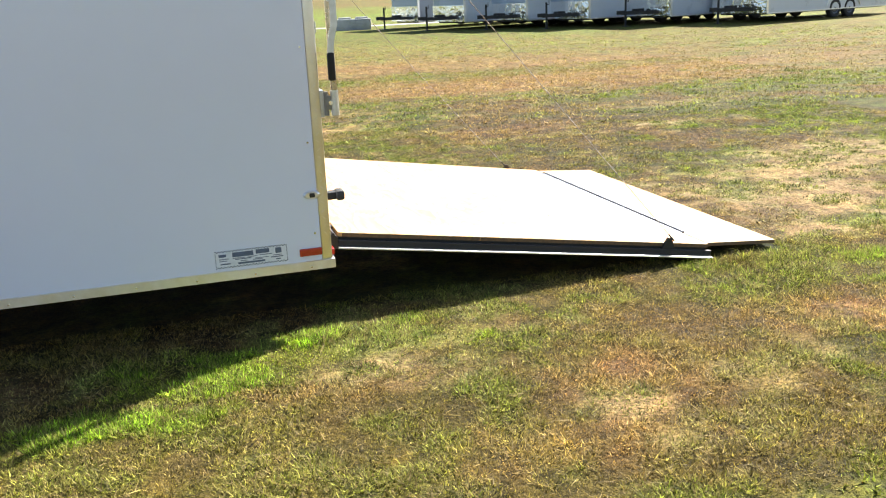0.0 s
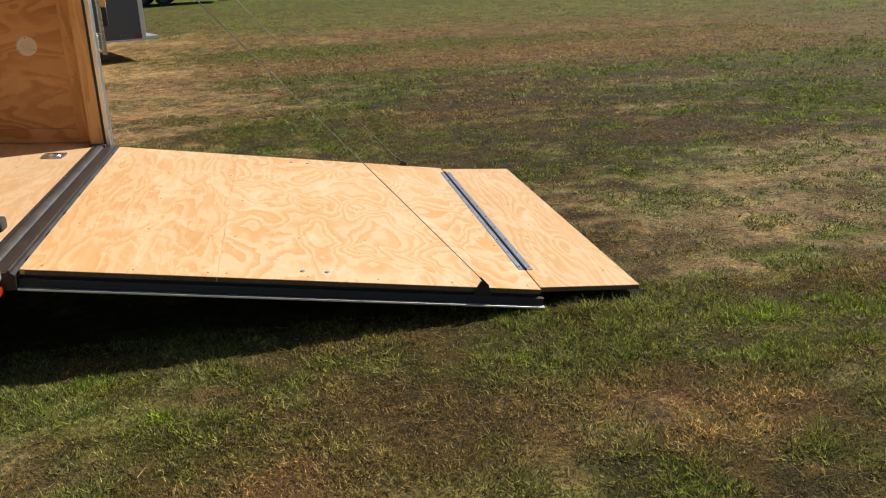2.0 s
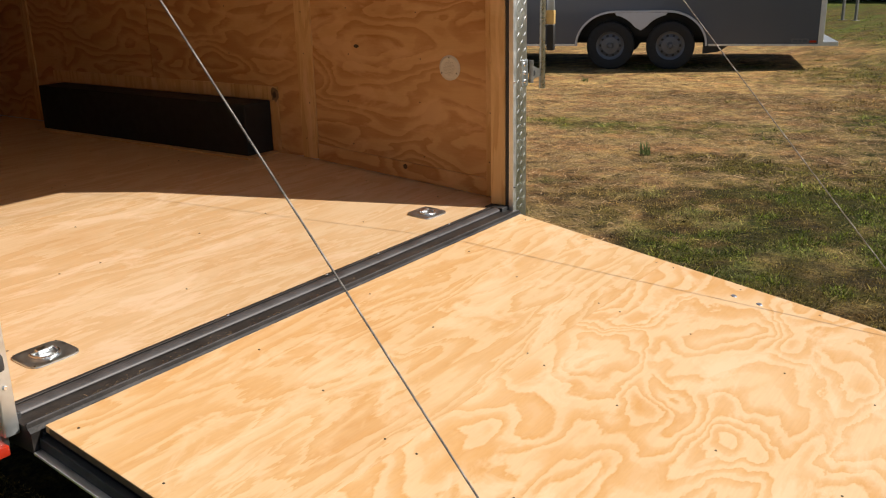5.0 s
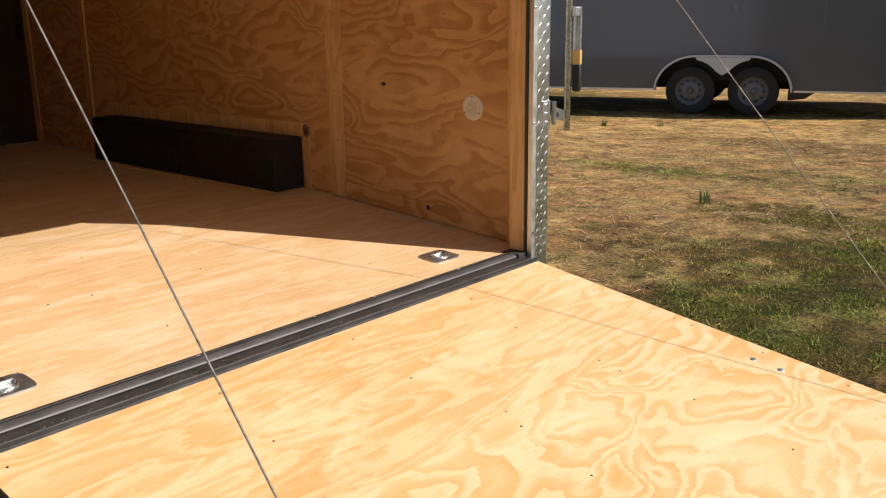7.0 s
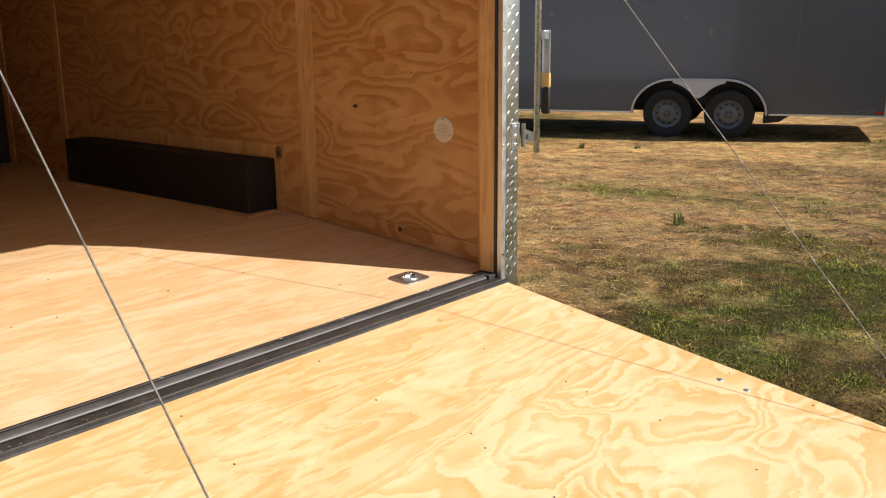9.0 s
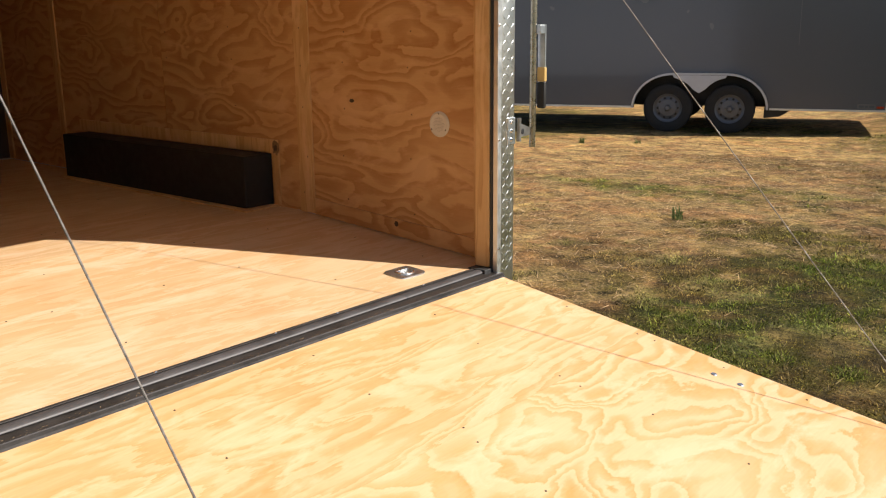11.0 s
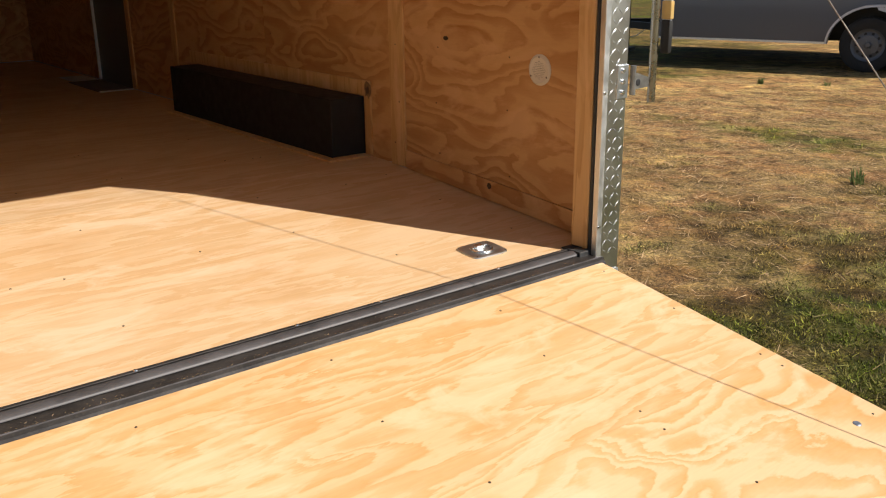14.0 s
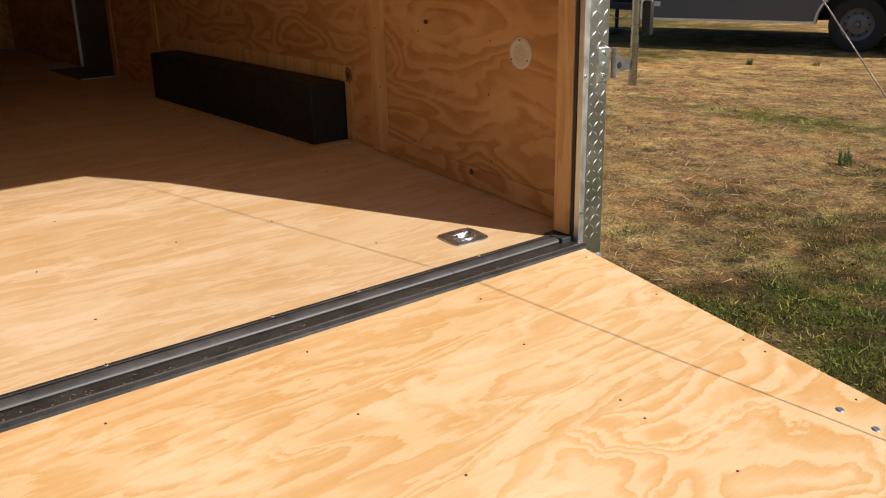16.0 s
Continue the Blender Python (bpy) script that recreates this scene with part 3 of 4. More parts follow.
    tagged(new("weed", me), "small green weed growing out of dry straw-coloured grass", "weed", "weeds in the dry grass")


build_ground()
build_grass()
for x, y, height, count in ((-0.77, 4.30, 0.12, 40), (-4.08, 8.33, 0.11, 44), (-3.50, 8.75, 0.07, 26)):
    build_weed(x, y, height, count, int(100 * abs(x)))


# ---- white cargo trailer with its ramp down ----
BACK, FRONT, ROOF = -0.07, -7.3, 2.5
HALVES = {-1: 1.295, 1: 1.256}
WALL_Y, SILL_Z = 1.235, 0.375
KNEE_X, KNEE_Z, DECK_X, DECK_Z = -1.45, 0.462, -0.155, 0.379


def deck(x):
    """Height of the floor: level in front, sloping down over the tail."""
    return KNEE_Z if x < KNEE_X else KNEE_Z + (DECK_Z - KNEE_Z) * (x - KNEE_X) / (DECK_X - KNEE_X)


RAMP_END, RAMP_LOW, RAMP_TOP, RAMP_HALF = 1.873, 0.079, 0.362, 1.115
RAMP_TILT = math.degrees(math.atan2(RAMP_TOP - RAMP_LOW, RAMP_END))
RAMP_AT = pose(0, 0, RAMP_TOP, 0, RAMP_TILT, 0)
RAMP_LEN = math.hypot(RAMP_END, RAMP_TOP - RAMP_LOW)

trailer = empty("cargo_trailer", "white enclosed cargo trailer with its plywood-lined rear ramp lowered on grass", "trailer")


def tread(face_axis, at, a0, a1, z0, z1, parent, out, proud=0.0014):
    """Raised lozenges of a diamond-plate sheet, joined, standing proud of an upright face."""
    b = bmesh.new()
    pitch = 0.032
    rows, cols = int((z1 - z0) / pitch), max(1, int(round((a1 - a0) / 0.028)))
    for r in range(rows):
        for c in range(cols):
            a = a0 + (c + 0.5) * (a1 - a0) / cols
            z = z0 + (r + 0.5) * pitch
            turn = radians(45 if (r + c) % 2 else -45)
            pts = []
            for u, v, h in ((0.0150, 0, 0.0), (0, 0.0036, 0.0), (-0.0150, 0, 0.0), (0, -0.0036, 0.0), (0, 0, proud)):
                du, dv = u * math.cos(turn) - v * math.sin(turn), u * math.sin(turn) + v * math.cos(turn)
                co = [0, 0, z + dv]
                co[face_axis], co[1 - face_axis] = at + out * h, a + du
                pts.append(b.verts.new(co))
            for k in range(4):
                b.faces.new((pts[k], pts[(k + 1) % 4], pts[4]))
    part("tread", b, BRIGHT, parent, "raised diamond tread", smooth=False)


screw_mesh = mesh_of("screw", disc(0.0036, 0.0013, 8), SCREW)
bright_screw = mesh_of("screw", disc(0.006, 0.003, 8), CHROME)
bolt_mesh = mesh_of("bolt", disc(0.0115, 0.003, 14), HINGE, smooth=True)


def build_shell():
    """Outer skin, roof, nose and rails."""
    for s, HALF in HALVES.items():
        wall = part("side_wall", box((FRONT, min(s * HALF, s * (HALF - 0.006)), 0.285), (-0.132 if s > 0 else -0.123, max(s * HALF, s * (HALF - 0.006)), ROOF)), WHITE_SKIN, trailer, "smooth white aluminium side skin")
        rail = part("bottom_rail", prism([(s * (HALF - 0.06), 0.262), (s * (HALF + 0.004), 0.262), (s * (HALF + 0.004), 0.300), (s * (HALF + 0.001), 0.302), (s * (HALF - 0.06), 0.302)], 0, FRONT, -0.068), TRIM, trailer, "mill-finish aluminium bottom rail")
        for k in range(12):
            piece("screw", bright_screw, rail, pose(-0.17 - 0.235 * k, s * (HALF + 0.004), 0.277, 90 if s < 0 else -90))
        if s < 0:
            for k in range(9):
                for z in (0.42, 0.80, 1.18, 1.56):
                    piece("rivet", bright_screw, wall, pose(-0.145 - 1.22 * k, s * HALF, z + 0.02 * k, 90))
    part("nose_wall", box((FRONT - 0.03, -1.295, 0.285), (FRONT, 1.256, ROOF)), WHITE_SKIN, trailer)
    part("roof", box((FRONT - 0.03, -1.295, ROOF), (-0.07, 1.256, ROOF + 0.04), 0.012), TRIM, trailer, "aluminium roof")
    part("underbody", box((FRONT, -1.22, 0.25), (-0.2, 1.2, 0.34)), BLACK, trailer, "black steel chassis")
    part("rear_header", box((-0.19, -1.295, 2.16), (-0.07, 1.256, ROOF), 0.006), BRIGHT, trailer, "bright aluminium rear header")


def build_posts():
    """Rear corner posts with diamond-plate cladding, door catches and bar-lock rods."""
    for s, HALF in HALVES.items():
        dj = 0.022 if s < 0 else 0.0
        front, back = (-0.122, -0.079) if s < 0 else (-0.131, BACK)
        lo, hi = sorted((s * (1.150 + dj), s * (HALF + 0.002)))
        post = part("corner_post", box((front, lo, 0.302), (back, hi, ROOF), 0.006), BRIGHT, trailer, "bright diamond-plate corner post", smooth=True)
        a0, a1 = sorted((s * (1.168 + dj), s * (HALF - 0.006)))
        tread(0, back, a0, a1, 0.36, 2.3, post, 1)
        tread(1, s * (HALF + 0.002), front + 0.003, back - 0.006, 0.40, 2.3, post, s, 0.0007)
        j0, j1 = sorted((s * (1.139 if s > 0 else 1.150), s * (1.165 + dj)))
        part("jamb", box((-0.091, j0, 0.345), (-0.067, j1, 2.16), 0.003), TRIM, post, "pale aluminium jamb strip")
        j0, j1 = sorted((s * (1.134 + dj), s * 1.20))
        part("door_seal", box((-0.103, j0, SILL_Z + 0.005), (-0.092, j1, 2.16), 0.003), RUBBER, post, "black rubber seal", smooth=True)
        j0, j1 = sorted((s * (1.130 + dj), s * 1.222))
        part("jamb_board", box((-0.176, j0, SILL_Z + 0.012), (-0.104, j1, 2.16), 0.003), BATTEN, post, "golden pine jamb board")
        j0, j1 = sorted((s * (1.085 + 2 * dj), s * 1.222))
        part("seal_foot", box((-0.179, j0, SILL_Z - 0.02), (-0.090, j1, SILL_Z + 0.011), 0.003), RUBBER, post, "black corner block")
        for z in (0.47, 0.92, 1.37, 1.82):
            piece("screw", bright_screw, post, pose(-0.066, s * (1.147 + dj), z, 0, 90, 0))
        if s < 0:
            part("tail_light", box((back - 0.001, min(s * 1.185, s * 1.252), 0.304), (-0.060, max(s * 1.185, s * 1.252), 0.330), 0.003), RED, post, "red tail lamp lens", smooth=True)
        part("side_marker", box((-0.216, min(s * HALF, s * (HALF + 0.012)), 0.326), (-0.122, max(s * HALF, s * (HALF + 0.012)), 0.358), 0.004), RED, trailer, "red-orange side marker lamp")
        # door catch: a polished side plate and a black rubber stop
        side = part("catch_plate", disc(0.032, 0.008, 20), BRIGHT, post, "polished oval catch plate", smooth=True)
        side.matrix_local = pose(-0.146, s * (HALF + 0.002), 0.583, 90 if s < 0 else -90) @ Matrix.Diagonal((1.1, 0.55, 1, 1))
        part("catch_bolt", box((-0.156, min(s * HALF, s * (HALF + 0.016)), 0.574), (-0.134, max(s * HALF, s * (HALF + 0.016)), 0.592), 0.003), BLACK, post, "dark catch bolt")
        if s < 0:
            part("stop_arm", box((back - 0.001, min(s * 1.20, s * 1.25), 0.543), (-0.034, max(s * 1.20, s * 1.25), 0.575), 0.004), BLACK, post, "black stop arm")
            part("rubber_stop", box((-0.036, min(s * 1.19, s * 1.26), 0.538), (0.0, max(s * 1.19, s * 1.26), 0.580), 0.009), RUBBER, post, "black rubber door stop", smooth=True)
        # bar-lock rod hanging open beside the post
        rod, out, grip = (-0.024, 1.315, 1.342) if s < 0 else (-0.060, 1.372, 1.405)
        lock = part("lock_rod", tube([(rod, s * out, 0.871 if s > 0 else 0.900), (rod, s * out, 2.25)], 0.0135, 12), ROD, trailer, "zinc-plated bar-lock rod swung open", smooth=True)
        part("keeper", tube([(-0.058, s * (HALF + 0.016), 0.905), (-0.058, s * (HALF + 0.016), 1.000)], 0.010, 10), KEEPER, lock, "zinc hinge barrel", smooth=True)
        if s > 0:
            part("keeper_arm", prism([(HALF + 0.018, 0.920), (out, 0.925), (out, 0.950), (HALF + 0.045, 0.972), (HALF + 0.018, 0.972)], 0, rod - 0.006, rod), KEEPER, lock, "zinc keeper arm")
        else:
            part("keeper_arm", box((-0.062, -out - 0.008, 0.928), (rod, -out + 0.004, 0.985), 0.003), KEEPER, lock, "zinc keeper arm")
            part("keeper_collar", tube([(rod, -out, 0.905), (rod, -out, 1.005)], 0.0165, 12), GALV, lock, "zinc collar round the rod", smooth=True)
            part("keeper_bolt", tube([(-0.043, -out - 0.016, 0.957), (-0.043, -out - 0.006, 0.957)], 0.009, 8), CHROME, lock, "bright keeper bolt")
        hole = part("keeper_hole", disc(0.012, 0.001, 14), BLACK, lock, "dark keeper hole")
        hole.matrix_local = pose(rod + 0.0005, s * (HALF + (0.045 if s > 0 else 0.010)), 0.943, 0, 90, 0)
        part("keeper_plate", box((back - 0.001, min(s * 1.205, s * HALF), 0.895), (-0.064, max(s * 1.205, s * HALF), 1.005), 0.002), GALV, lock, "zinc bolt plate")
        for z in (0.915, 0.950, 0.986):
            piece("bolt", bright_screw, lock, pose(-0.064, s * (HALF - 0.028), z, 0, 90, 0) @ Matrix.Diagonal((1.6, 1.6, 2, 1)))
        hx, hz = (0.012, 0.0) if s < 0 else (0.004, -0.014)
        bent = [(-0.058, 1.150), (-0.032, 1.150), (-0.026, 1.200), (-0.010, 1.262), (-0.010, 1.48), (-0.036, 1.48), (-0.036, 1.262), (-0.052, 1.204)]
        straight = [(-0.058, 1.136), (-0.024, 1.136), (-0.024, 1.374), (-0.060, 1.374)]
        part("lock_handle", prism([(x + 0.012, z) for x, z in bent] if s < 0 else straight, 1, s * grip, s * (grip + 0.007)), GALV, lock, "flat galvanised lock handle")
        if s > 0:
            part("handle_bracket", box((-0.064, 1.372, 1.335), (-0.026, 1.412, 1.372), 0.003), GALV, lock, "folded handle bracket")
        part("grip", box((-0.064 + hx + (0.004 if s < 0 else 0), min(s * (grip - 0.007), s * (grip + 0.015)), 1.045 + hz), (-0.026 + hx - (0.004 if s < 0 else 0), max(s * (grip - 0.007), s * (grip + 0.015)), 1.155 + hz), 0.008), FELT, lock, "black rubber grip", smooth=True)
        part("handle_pin", tube([(rod, s * out, 1.355), (rod, s * (grip + 0.005), 1.355)], 0.008, 8), GALV, lock, "handle pivot pin")
        if s > 0:
            part("tape", box((-0.064 + hx, 1.400, 1.156 + hz), (-0.026 + hx, 1.418, 1.215 + hz), 0.003), YELLOW, lock, "tan tape band")


def build_lining():
    """Plywood walls, ceiling, floor sheets and battens inside."""
    for s in (-1, 1):
        edges = [-0.178, -1.335, -2.56, -3.79, -4.66]
        for a, c in zip(edges, edges[1:]):
            lo, hi = sorted((s * WALL_Y, s * (HALVES[s] - 0.007)))
            part("wall_sheet", prism([(a - 0.003, deck(a) + 0.006), (a - 0.003, 2.40), (c + 0.003, 2.40), (c + 0.003, deck(c) + 0.006)], 1, lo, hi), PLY_WALL, trailer, "orange-brown pine plywood wall sheet")
        for a, c in ((-0.192, -0.258), (-1.282, -1.386), (-3.755, -3.828), (-4.560, -4.630)):
            lo, hi = sorted((s * (WALL_Y - 0.012), s * (WALL_Y - 0.0005)))
            part("batten", box((c, lo, deck(a) + 0.008), (a, hi, 2.40), 0.002), BATTEN, trailer, "pine cover batten")
        lo, hi = sorted((s * (WALL_Y - 0.009), s * (WALL_Y - 0.0005)))
        part("skirting", prism([(-0.2585, deck(-0.2585) + 0.004), (-1.28, deck(-1.28) + 0.004), (-1.28, deck(-1.28) + 0.085), (-0.2585, deck(-0.2585) + 0.085)], 1, lo, hi), PLY_WALL, trailer, "plywood skirting strip")
        # wheel box let into the wall
        lo, hi = sorted((s * 1.050, s * (WALL_Y + 0.0)))
        wheel_box = part("wheel_box", box((-3.46, lo, KNEE_Z + 0.001), (-1.612, hi, 0.738), 0.006), FELT, trailer, "long black wheel box along the wall")
        lo, hi = sorted((s * (WALL_Y - 0.010), s * (WALL_Y - 0.0005)))
        part("surround_strip", box((-3.56, lo, 0.742), (-1.548, hi, 0.812), 0.002), BATTEN, wheel_box, "pale pine strip above the box")
        part("surround_strip", box((-1.597, lo, KNEE_Z + 0.011), (-1.548, hi, 0.740), 0.002), BATTEN, wheel_box, "pale pine strip beside the box")
        lo, hi = sorted((s * 1.002, s * 1.049))
        part("floor_strip", box((-3.47, lo, KNEE_Z + 0.001), (-1.555, hi, KNEE_Z + 0.010), 0.002), BATTEN, wheel_box, "narrow pine floor strip")
        part("floor_strip", box((-1.611, min(s * 1.050, s * 1.222), KNEE_Z + 0.001), (-1.555, max(s * 1.050, s * 1.222), KNEE_Z + 0.010), 0.002), BATTEN, wheel_box, "narrow pine floor strip")
        lo, hi = sorted((s * WALL_Y, s * (HALVES[s] - 0.007)))
        part("wall_sheet", box((-7.26, lo, 0.47), (-5.36, hi, 2.40)), PLY_WALL, trailer)
        part("door_head_sheet", box((-5.36, lo, 2.2), (-4.66, hi, 2.40)), PLY_WALL, trailer)
    r = random.Random(8)
    torn = [(-1.565 + (0.024 + 0.016 * r.random()) * math.cos(0.45 * k), 0.775 + (0.026 + 0.020 * r.random()) * math.sin(0.45 * k)) for k in range(14)]
    part("torn_knot", prism(torn, 1, WALL_Y - 0.0125, WALL_Y - 0.0102), TORN, trailer, "ragged torn knot in the plywood")
    core = [(-1.565 + (0.009 + 0.008 * r.random()) * math.cos(0.7 * k), 0.770 + (0.012 + 0.010 * r.random()) * math.sin(0.7 * k)) for k in range(9)]
    part("torn_knot", prism(core, 1, WALL_Y - 0.0145, WALL_Y - 0.0126), SCREW, trailer, "dark hole in the torn knot")
    part("nose_lining", box((-7.28, -WALL_Y, 0.47), (-7.26, WALL_Y, 2.40)), PLY_WALL, trailer)
    # Ceiling is out of view; white was picked to bounce neutral light inside.
    part("ceiling", box((-7.26, -WALL_Y, 2.40), (-0.19, WALL_Y, 2.42)), CEILING, trailer, "unseen ceiling liner, white to bounce light inside")
    # side doorway: far wall holds a dark door, near wall is closed with the same
    for s in (-1, 1):
        lo, hi = sorted((s * (WALL_Y + 0.008), s * (HALVES[s] - 0.007)))
        door = part("side_door", box((-5.36, lo, 0.40), (-4.66, hi, 2.19), 0.003), DARK_DOOR, trailer, "dark side door seen from inside")
        lo, hi = sorted((s * (WALL_Y - 0.012), s * (WALL_Y + 0.012)))
        part("door_edge", box((-5.365, lo, 0.47), (-5.35, hi, 2.19), 0.003), TRIM, door, "bright aluminium door edge")
        part("latch", box((-4.78, lo, 1.20), (-4.70, hi, 1.32), 0.006), BLACK, door, "black door latch")
        lo, hi = sorted((s * 0.98, s * (WALL_Y - 0.001)))
        part("threshold", box((-5.34, lo, KNEE_Z + 0.001), (-4.63, hi, KNEE_Z + 0.006), 0.002), DARK_DOOR, door, "dark threshold plate")
        part("threshold_edge", box((-4.629, lo, KNEE_Z + 0.001), (-4.612, hi, KNEE_Z + 0.010), 0.002), TRIM, door, "bright threshold edge")
        # Pale sheet stands for daylight leaking onto the floor beside the door.
        lo, hi = sorted((s * 1.02, s * (WALL_Y - 0.014)))
        part("kick_plate", box((-5.74, lo, KNEE_Z + 0.001), (-5.36, hi, KNEE_Z + 0.004), 0.001), FAR_WHITE, door, "thin pale sheet in place of daylight on the floor")
    # floor sheets
    part("floor_sheet", prism([(DECK_X, DECK_Z), (KNEE_X + 0.001, KNEE_Z), (KNEE_X + 0.001, KNEE_Z - 0.02), (DECK_X, DECK_Z - 0.02)], 1, -WALL_Y, WALL_Y), PLY_FLOOR, trailer, "pale pine plywood floor sheet on the sloping tail")
    edges = [KNEE_X - 0.001, -2.66, -3.88, -5.10, -6.32, -7.26]
    for a, c in zip(edges, edges[1:]):
        part("floor_sheet", box((c + 0.001, -WALL_Y, KNEE_Z - 0.02), (a - 0.001, WALL_Y, KNEE_Z)), PLY_FLOOR, trailer, "pale pine plywood floor sheet")
    # sill: dusty black channel with ridges
    sill = part("sill", prism([(-0.154, 0.30), (-0.154, 0.378), (-0.136, 0.378), (-0.134, 0.375), (-0.106, 0.374), (-0.103, 0.370), (-0.050, 0.366), (-0.047, 0.371), (-0.040, 0.371), (-0.038, 0.362), (-0.026, 0.352), (-0.026, 0.30)], 1, -1.148, 1.148), SILL, trailer, "dusty dark ramp sill with raised ridges")
    part("sill_edge", box((-0.160, -1.145, 0.3795), (-0.146, 1.145, 0.3835), 0.0015), SILL, sill, "dark floor edging")
    ridge = [(-0.1225 - 0.0235 * math.cos(math.pi * k / 12), 0.3735 + 0.0105 * math.sin(math.pi * k / 12)) for k in range(13)]
    part("sill_ridge", prism(ridge, 1, -1.145, 1.145), EDGING, sill, "rounded worn steel ridge", smooth=True)
    part("sill_lip", box((-0.047, -1.145, 0.370), (-0.042, 1.145, 0.3735), 0.001), EDGING, sill, "thin worn steel lip")
    for k in range(7):
        y = -0.96 + 0.32 * k
        part("ramp_hinge", tube([(-0.021, y - 0.022, 0.352), (-0.021, y + 0.022, 0.352)], 0.010, 10), BLACK, sill, "black ramp hinge barrel", smooth=True)
    for y in (-0.42, 0.03, 0.31, 0.77):
        piece("screw", bright_screw, sill, pose(-0.152, y, 0.3830))
    # scattered floor screws and round vent
    r = random.Random(3)
    for k in range(34):
        x, y = r.choice([-0.45, -0.85, -1.25, -1.9, -2.5]) + r.uniform(-0.03, 0.03), r.uniform(-1.1, 1.1)
        tilt = math.degrees(math.atan2(KNEE_Z - DECK_Z, DECK_X - KNEE_X)) if x > KNEE_X else 0
        piece("screw", screw_mesh, trailer, pose(x, y, deck(x) + 0.0003, 0, tilt, 0))
    for x in (-0.235, -0.62, -1.05, -1.335, -1.9, -2.5):
        for z in (0.55, 0.76, 0.985, 1.2, 1.38):
            proud = 0.0125 if x in (-0.235, -1.335) else 0.0005
            if z > 0.85 or x > -1.5:
                piece("screw", screw_mesh, trailer, pose(x + r.uniform(-0.02, 0.02), WALL_Y - proud, z + r.uniform(-0.03, 0.03), 90))
    for s in (1, -1):
        vent = part("vent", lathe([(0.002, 0.0), (0.056, 0.0), (0.056, 0.003), (0.046, 0.008), (0.040, 0.006), (0.002, 0.007)], 40, pose(-0.455, s * WALL_Y, 0.955, 0 if s < 0 else 180)), CREAM, trailer, "round cream plastic wall vent", smooth=True)
        slots = bmesh.new()
        for i in range(-5, 6):
            for j in range(-5, 6):
                u, v = 0.0062 * (i + 0.5 * (j % 2)), 0.0062 * j
                if u * u + v * v < 0.032 ** 2:
                    box((-0.455 + u - 0.0012, s * WALL_Y - s * 0.0078, 0.955 + v - 0.0012), (-0.455 + u + 0.0012, s * WALL_Y - s * 0.0068, 0.955 + v + 0.0012), 0, slots)
        part("vent_holes", slots, VENT_HOLE, vent, "small dark vent holes")
        for a in (90, 210, 330):
            piece("screw", bright_screw if s < 0 else screw_mesh, vent, pose(-0.455 + 0.046 * math.cos(radians(a)), s * (WALL_Y - 0.008), 0.955 + 0.046 * math.sin(radians(a)), 90 if s > 0 else -90))
    knot = part("knot", disc(0.013, 0.001, 12), SCREW, trailer, "dark knot hole")
    knot.matrix_local = pose(-0.719, WALL_Y - 0.0095, 0.478, 90)
    knot = part("knot", disc(0.011, 0.001, 12), SCREW, trailer, "dark knot hole")
    knot.matrix_local = pose(-1.0, WALL_Y - 0.0005, 1.035, 90) @ Matrix.Diagonal((1.5, 0.8, 1, 1))


def build_d_rings():
    tilt = math.degrees(math.atan2(KNEE_Z - DECK_Z, DECK_X - KNEE_X))
    for dx, y in ((-0.338, -0.908), (-0.316, 0.842)):
        at = pose(dx, y, deck(dx) + 0.0005, 0, tilt, 0)
        rim = bmesh.new()
        rows, around = [], 28
        for wx, wy, h, power in ((0.062, 0.076, 0.0, 0.40), (0.061, 0.075, 0.004, 0.40), (0.057, 0.071, 0.0055, 0.42), (0.046, 0.060, 0.0055, 0.62), (0.036, 0.048, 0.0030, 0.80), (0.020, 0.028, 0.0012, 0.95)):
            row = []
            for k in range(around):
                ca, sa = math.cos(2 * math.pi * k / around), math.sin(2 * math.pi * k / around)
                row.append(rim.verts.new((math.copysign(abs(ca) ** power, ca) * wx, math.copysign(abs(sa) ** power, sa) * wy, h)))
            rows.append(row)
        for a, c in zip(rows, rows[1:]):
            for k in range(around):
                rim.faces.new((a[k], a[(k + 1) % around], c[(k + 1) % around], c[k]))
        rim.faces.new(rows[-1])
        bmesh.ops.transform(rim, matrix=at, verts=rim.verts)
        pan = part("d_ring_pan", rim, GALV, trailer, "recessed zinc tie-down pan with its ring", smooth=True)
        arc = [(0.034 * math.cos(a), 0.036 * math.sin(a), 0.0065) for a in [math.pi * k / 12 - math.pi / 2 for k in range(13)]]
        ring = tube([(-0.020, -0.036, 0.0065)] + arc + [(-0.020, 0.036, 0.0065), (-0.020, -0.036, 0.0065)], 0.0042, 8)
        bmesh.ops.transform(ring, matrix=at, verts=ring.verts)
        part("ring", ring, CHROME, pan, "bright tie-down ring", smooth=True)
        part("ring_bracket", box((-0.030, -0.016, 0.002), (-0.008, 0.016, 0.015), 0.003, None, at), CHROME, pan, "ring bracket")
        for u in (-0.050, 0.050):
            for v in (-0.063, 0.063):
                piece("screw", screw_mesh, pan, at @ pose(u, v, 0.005))


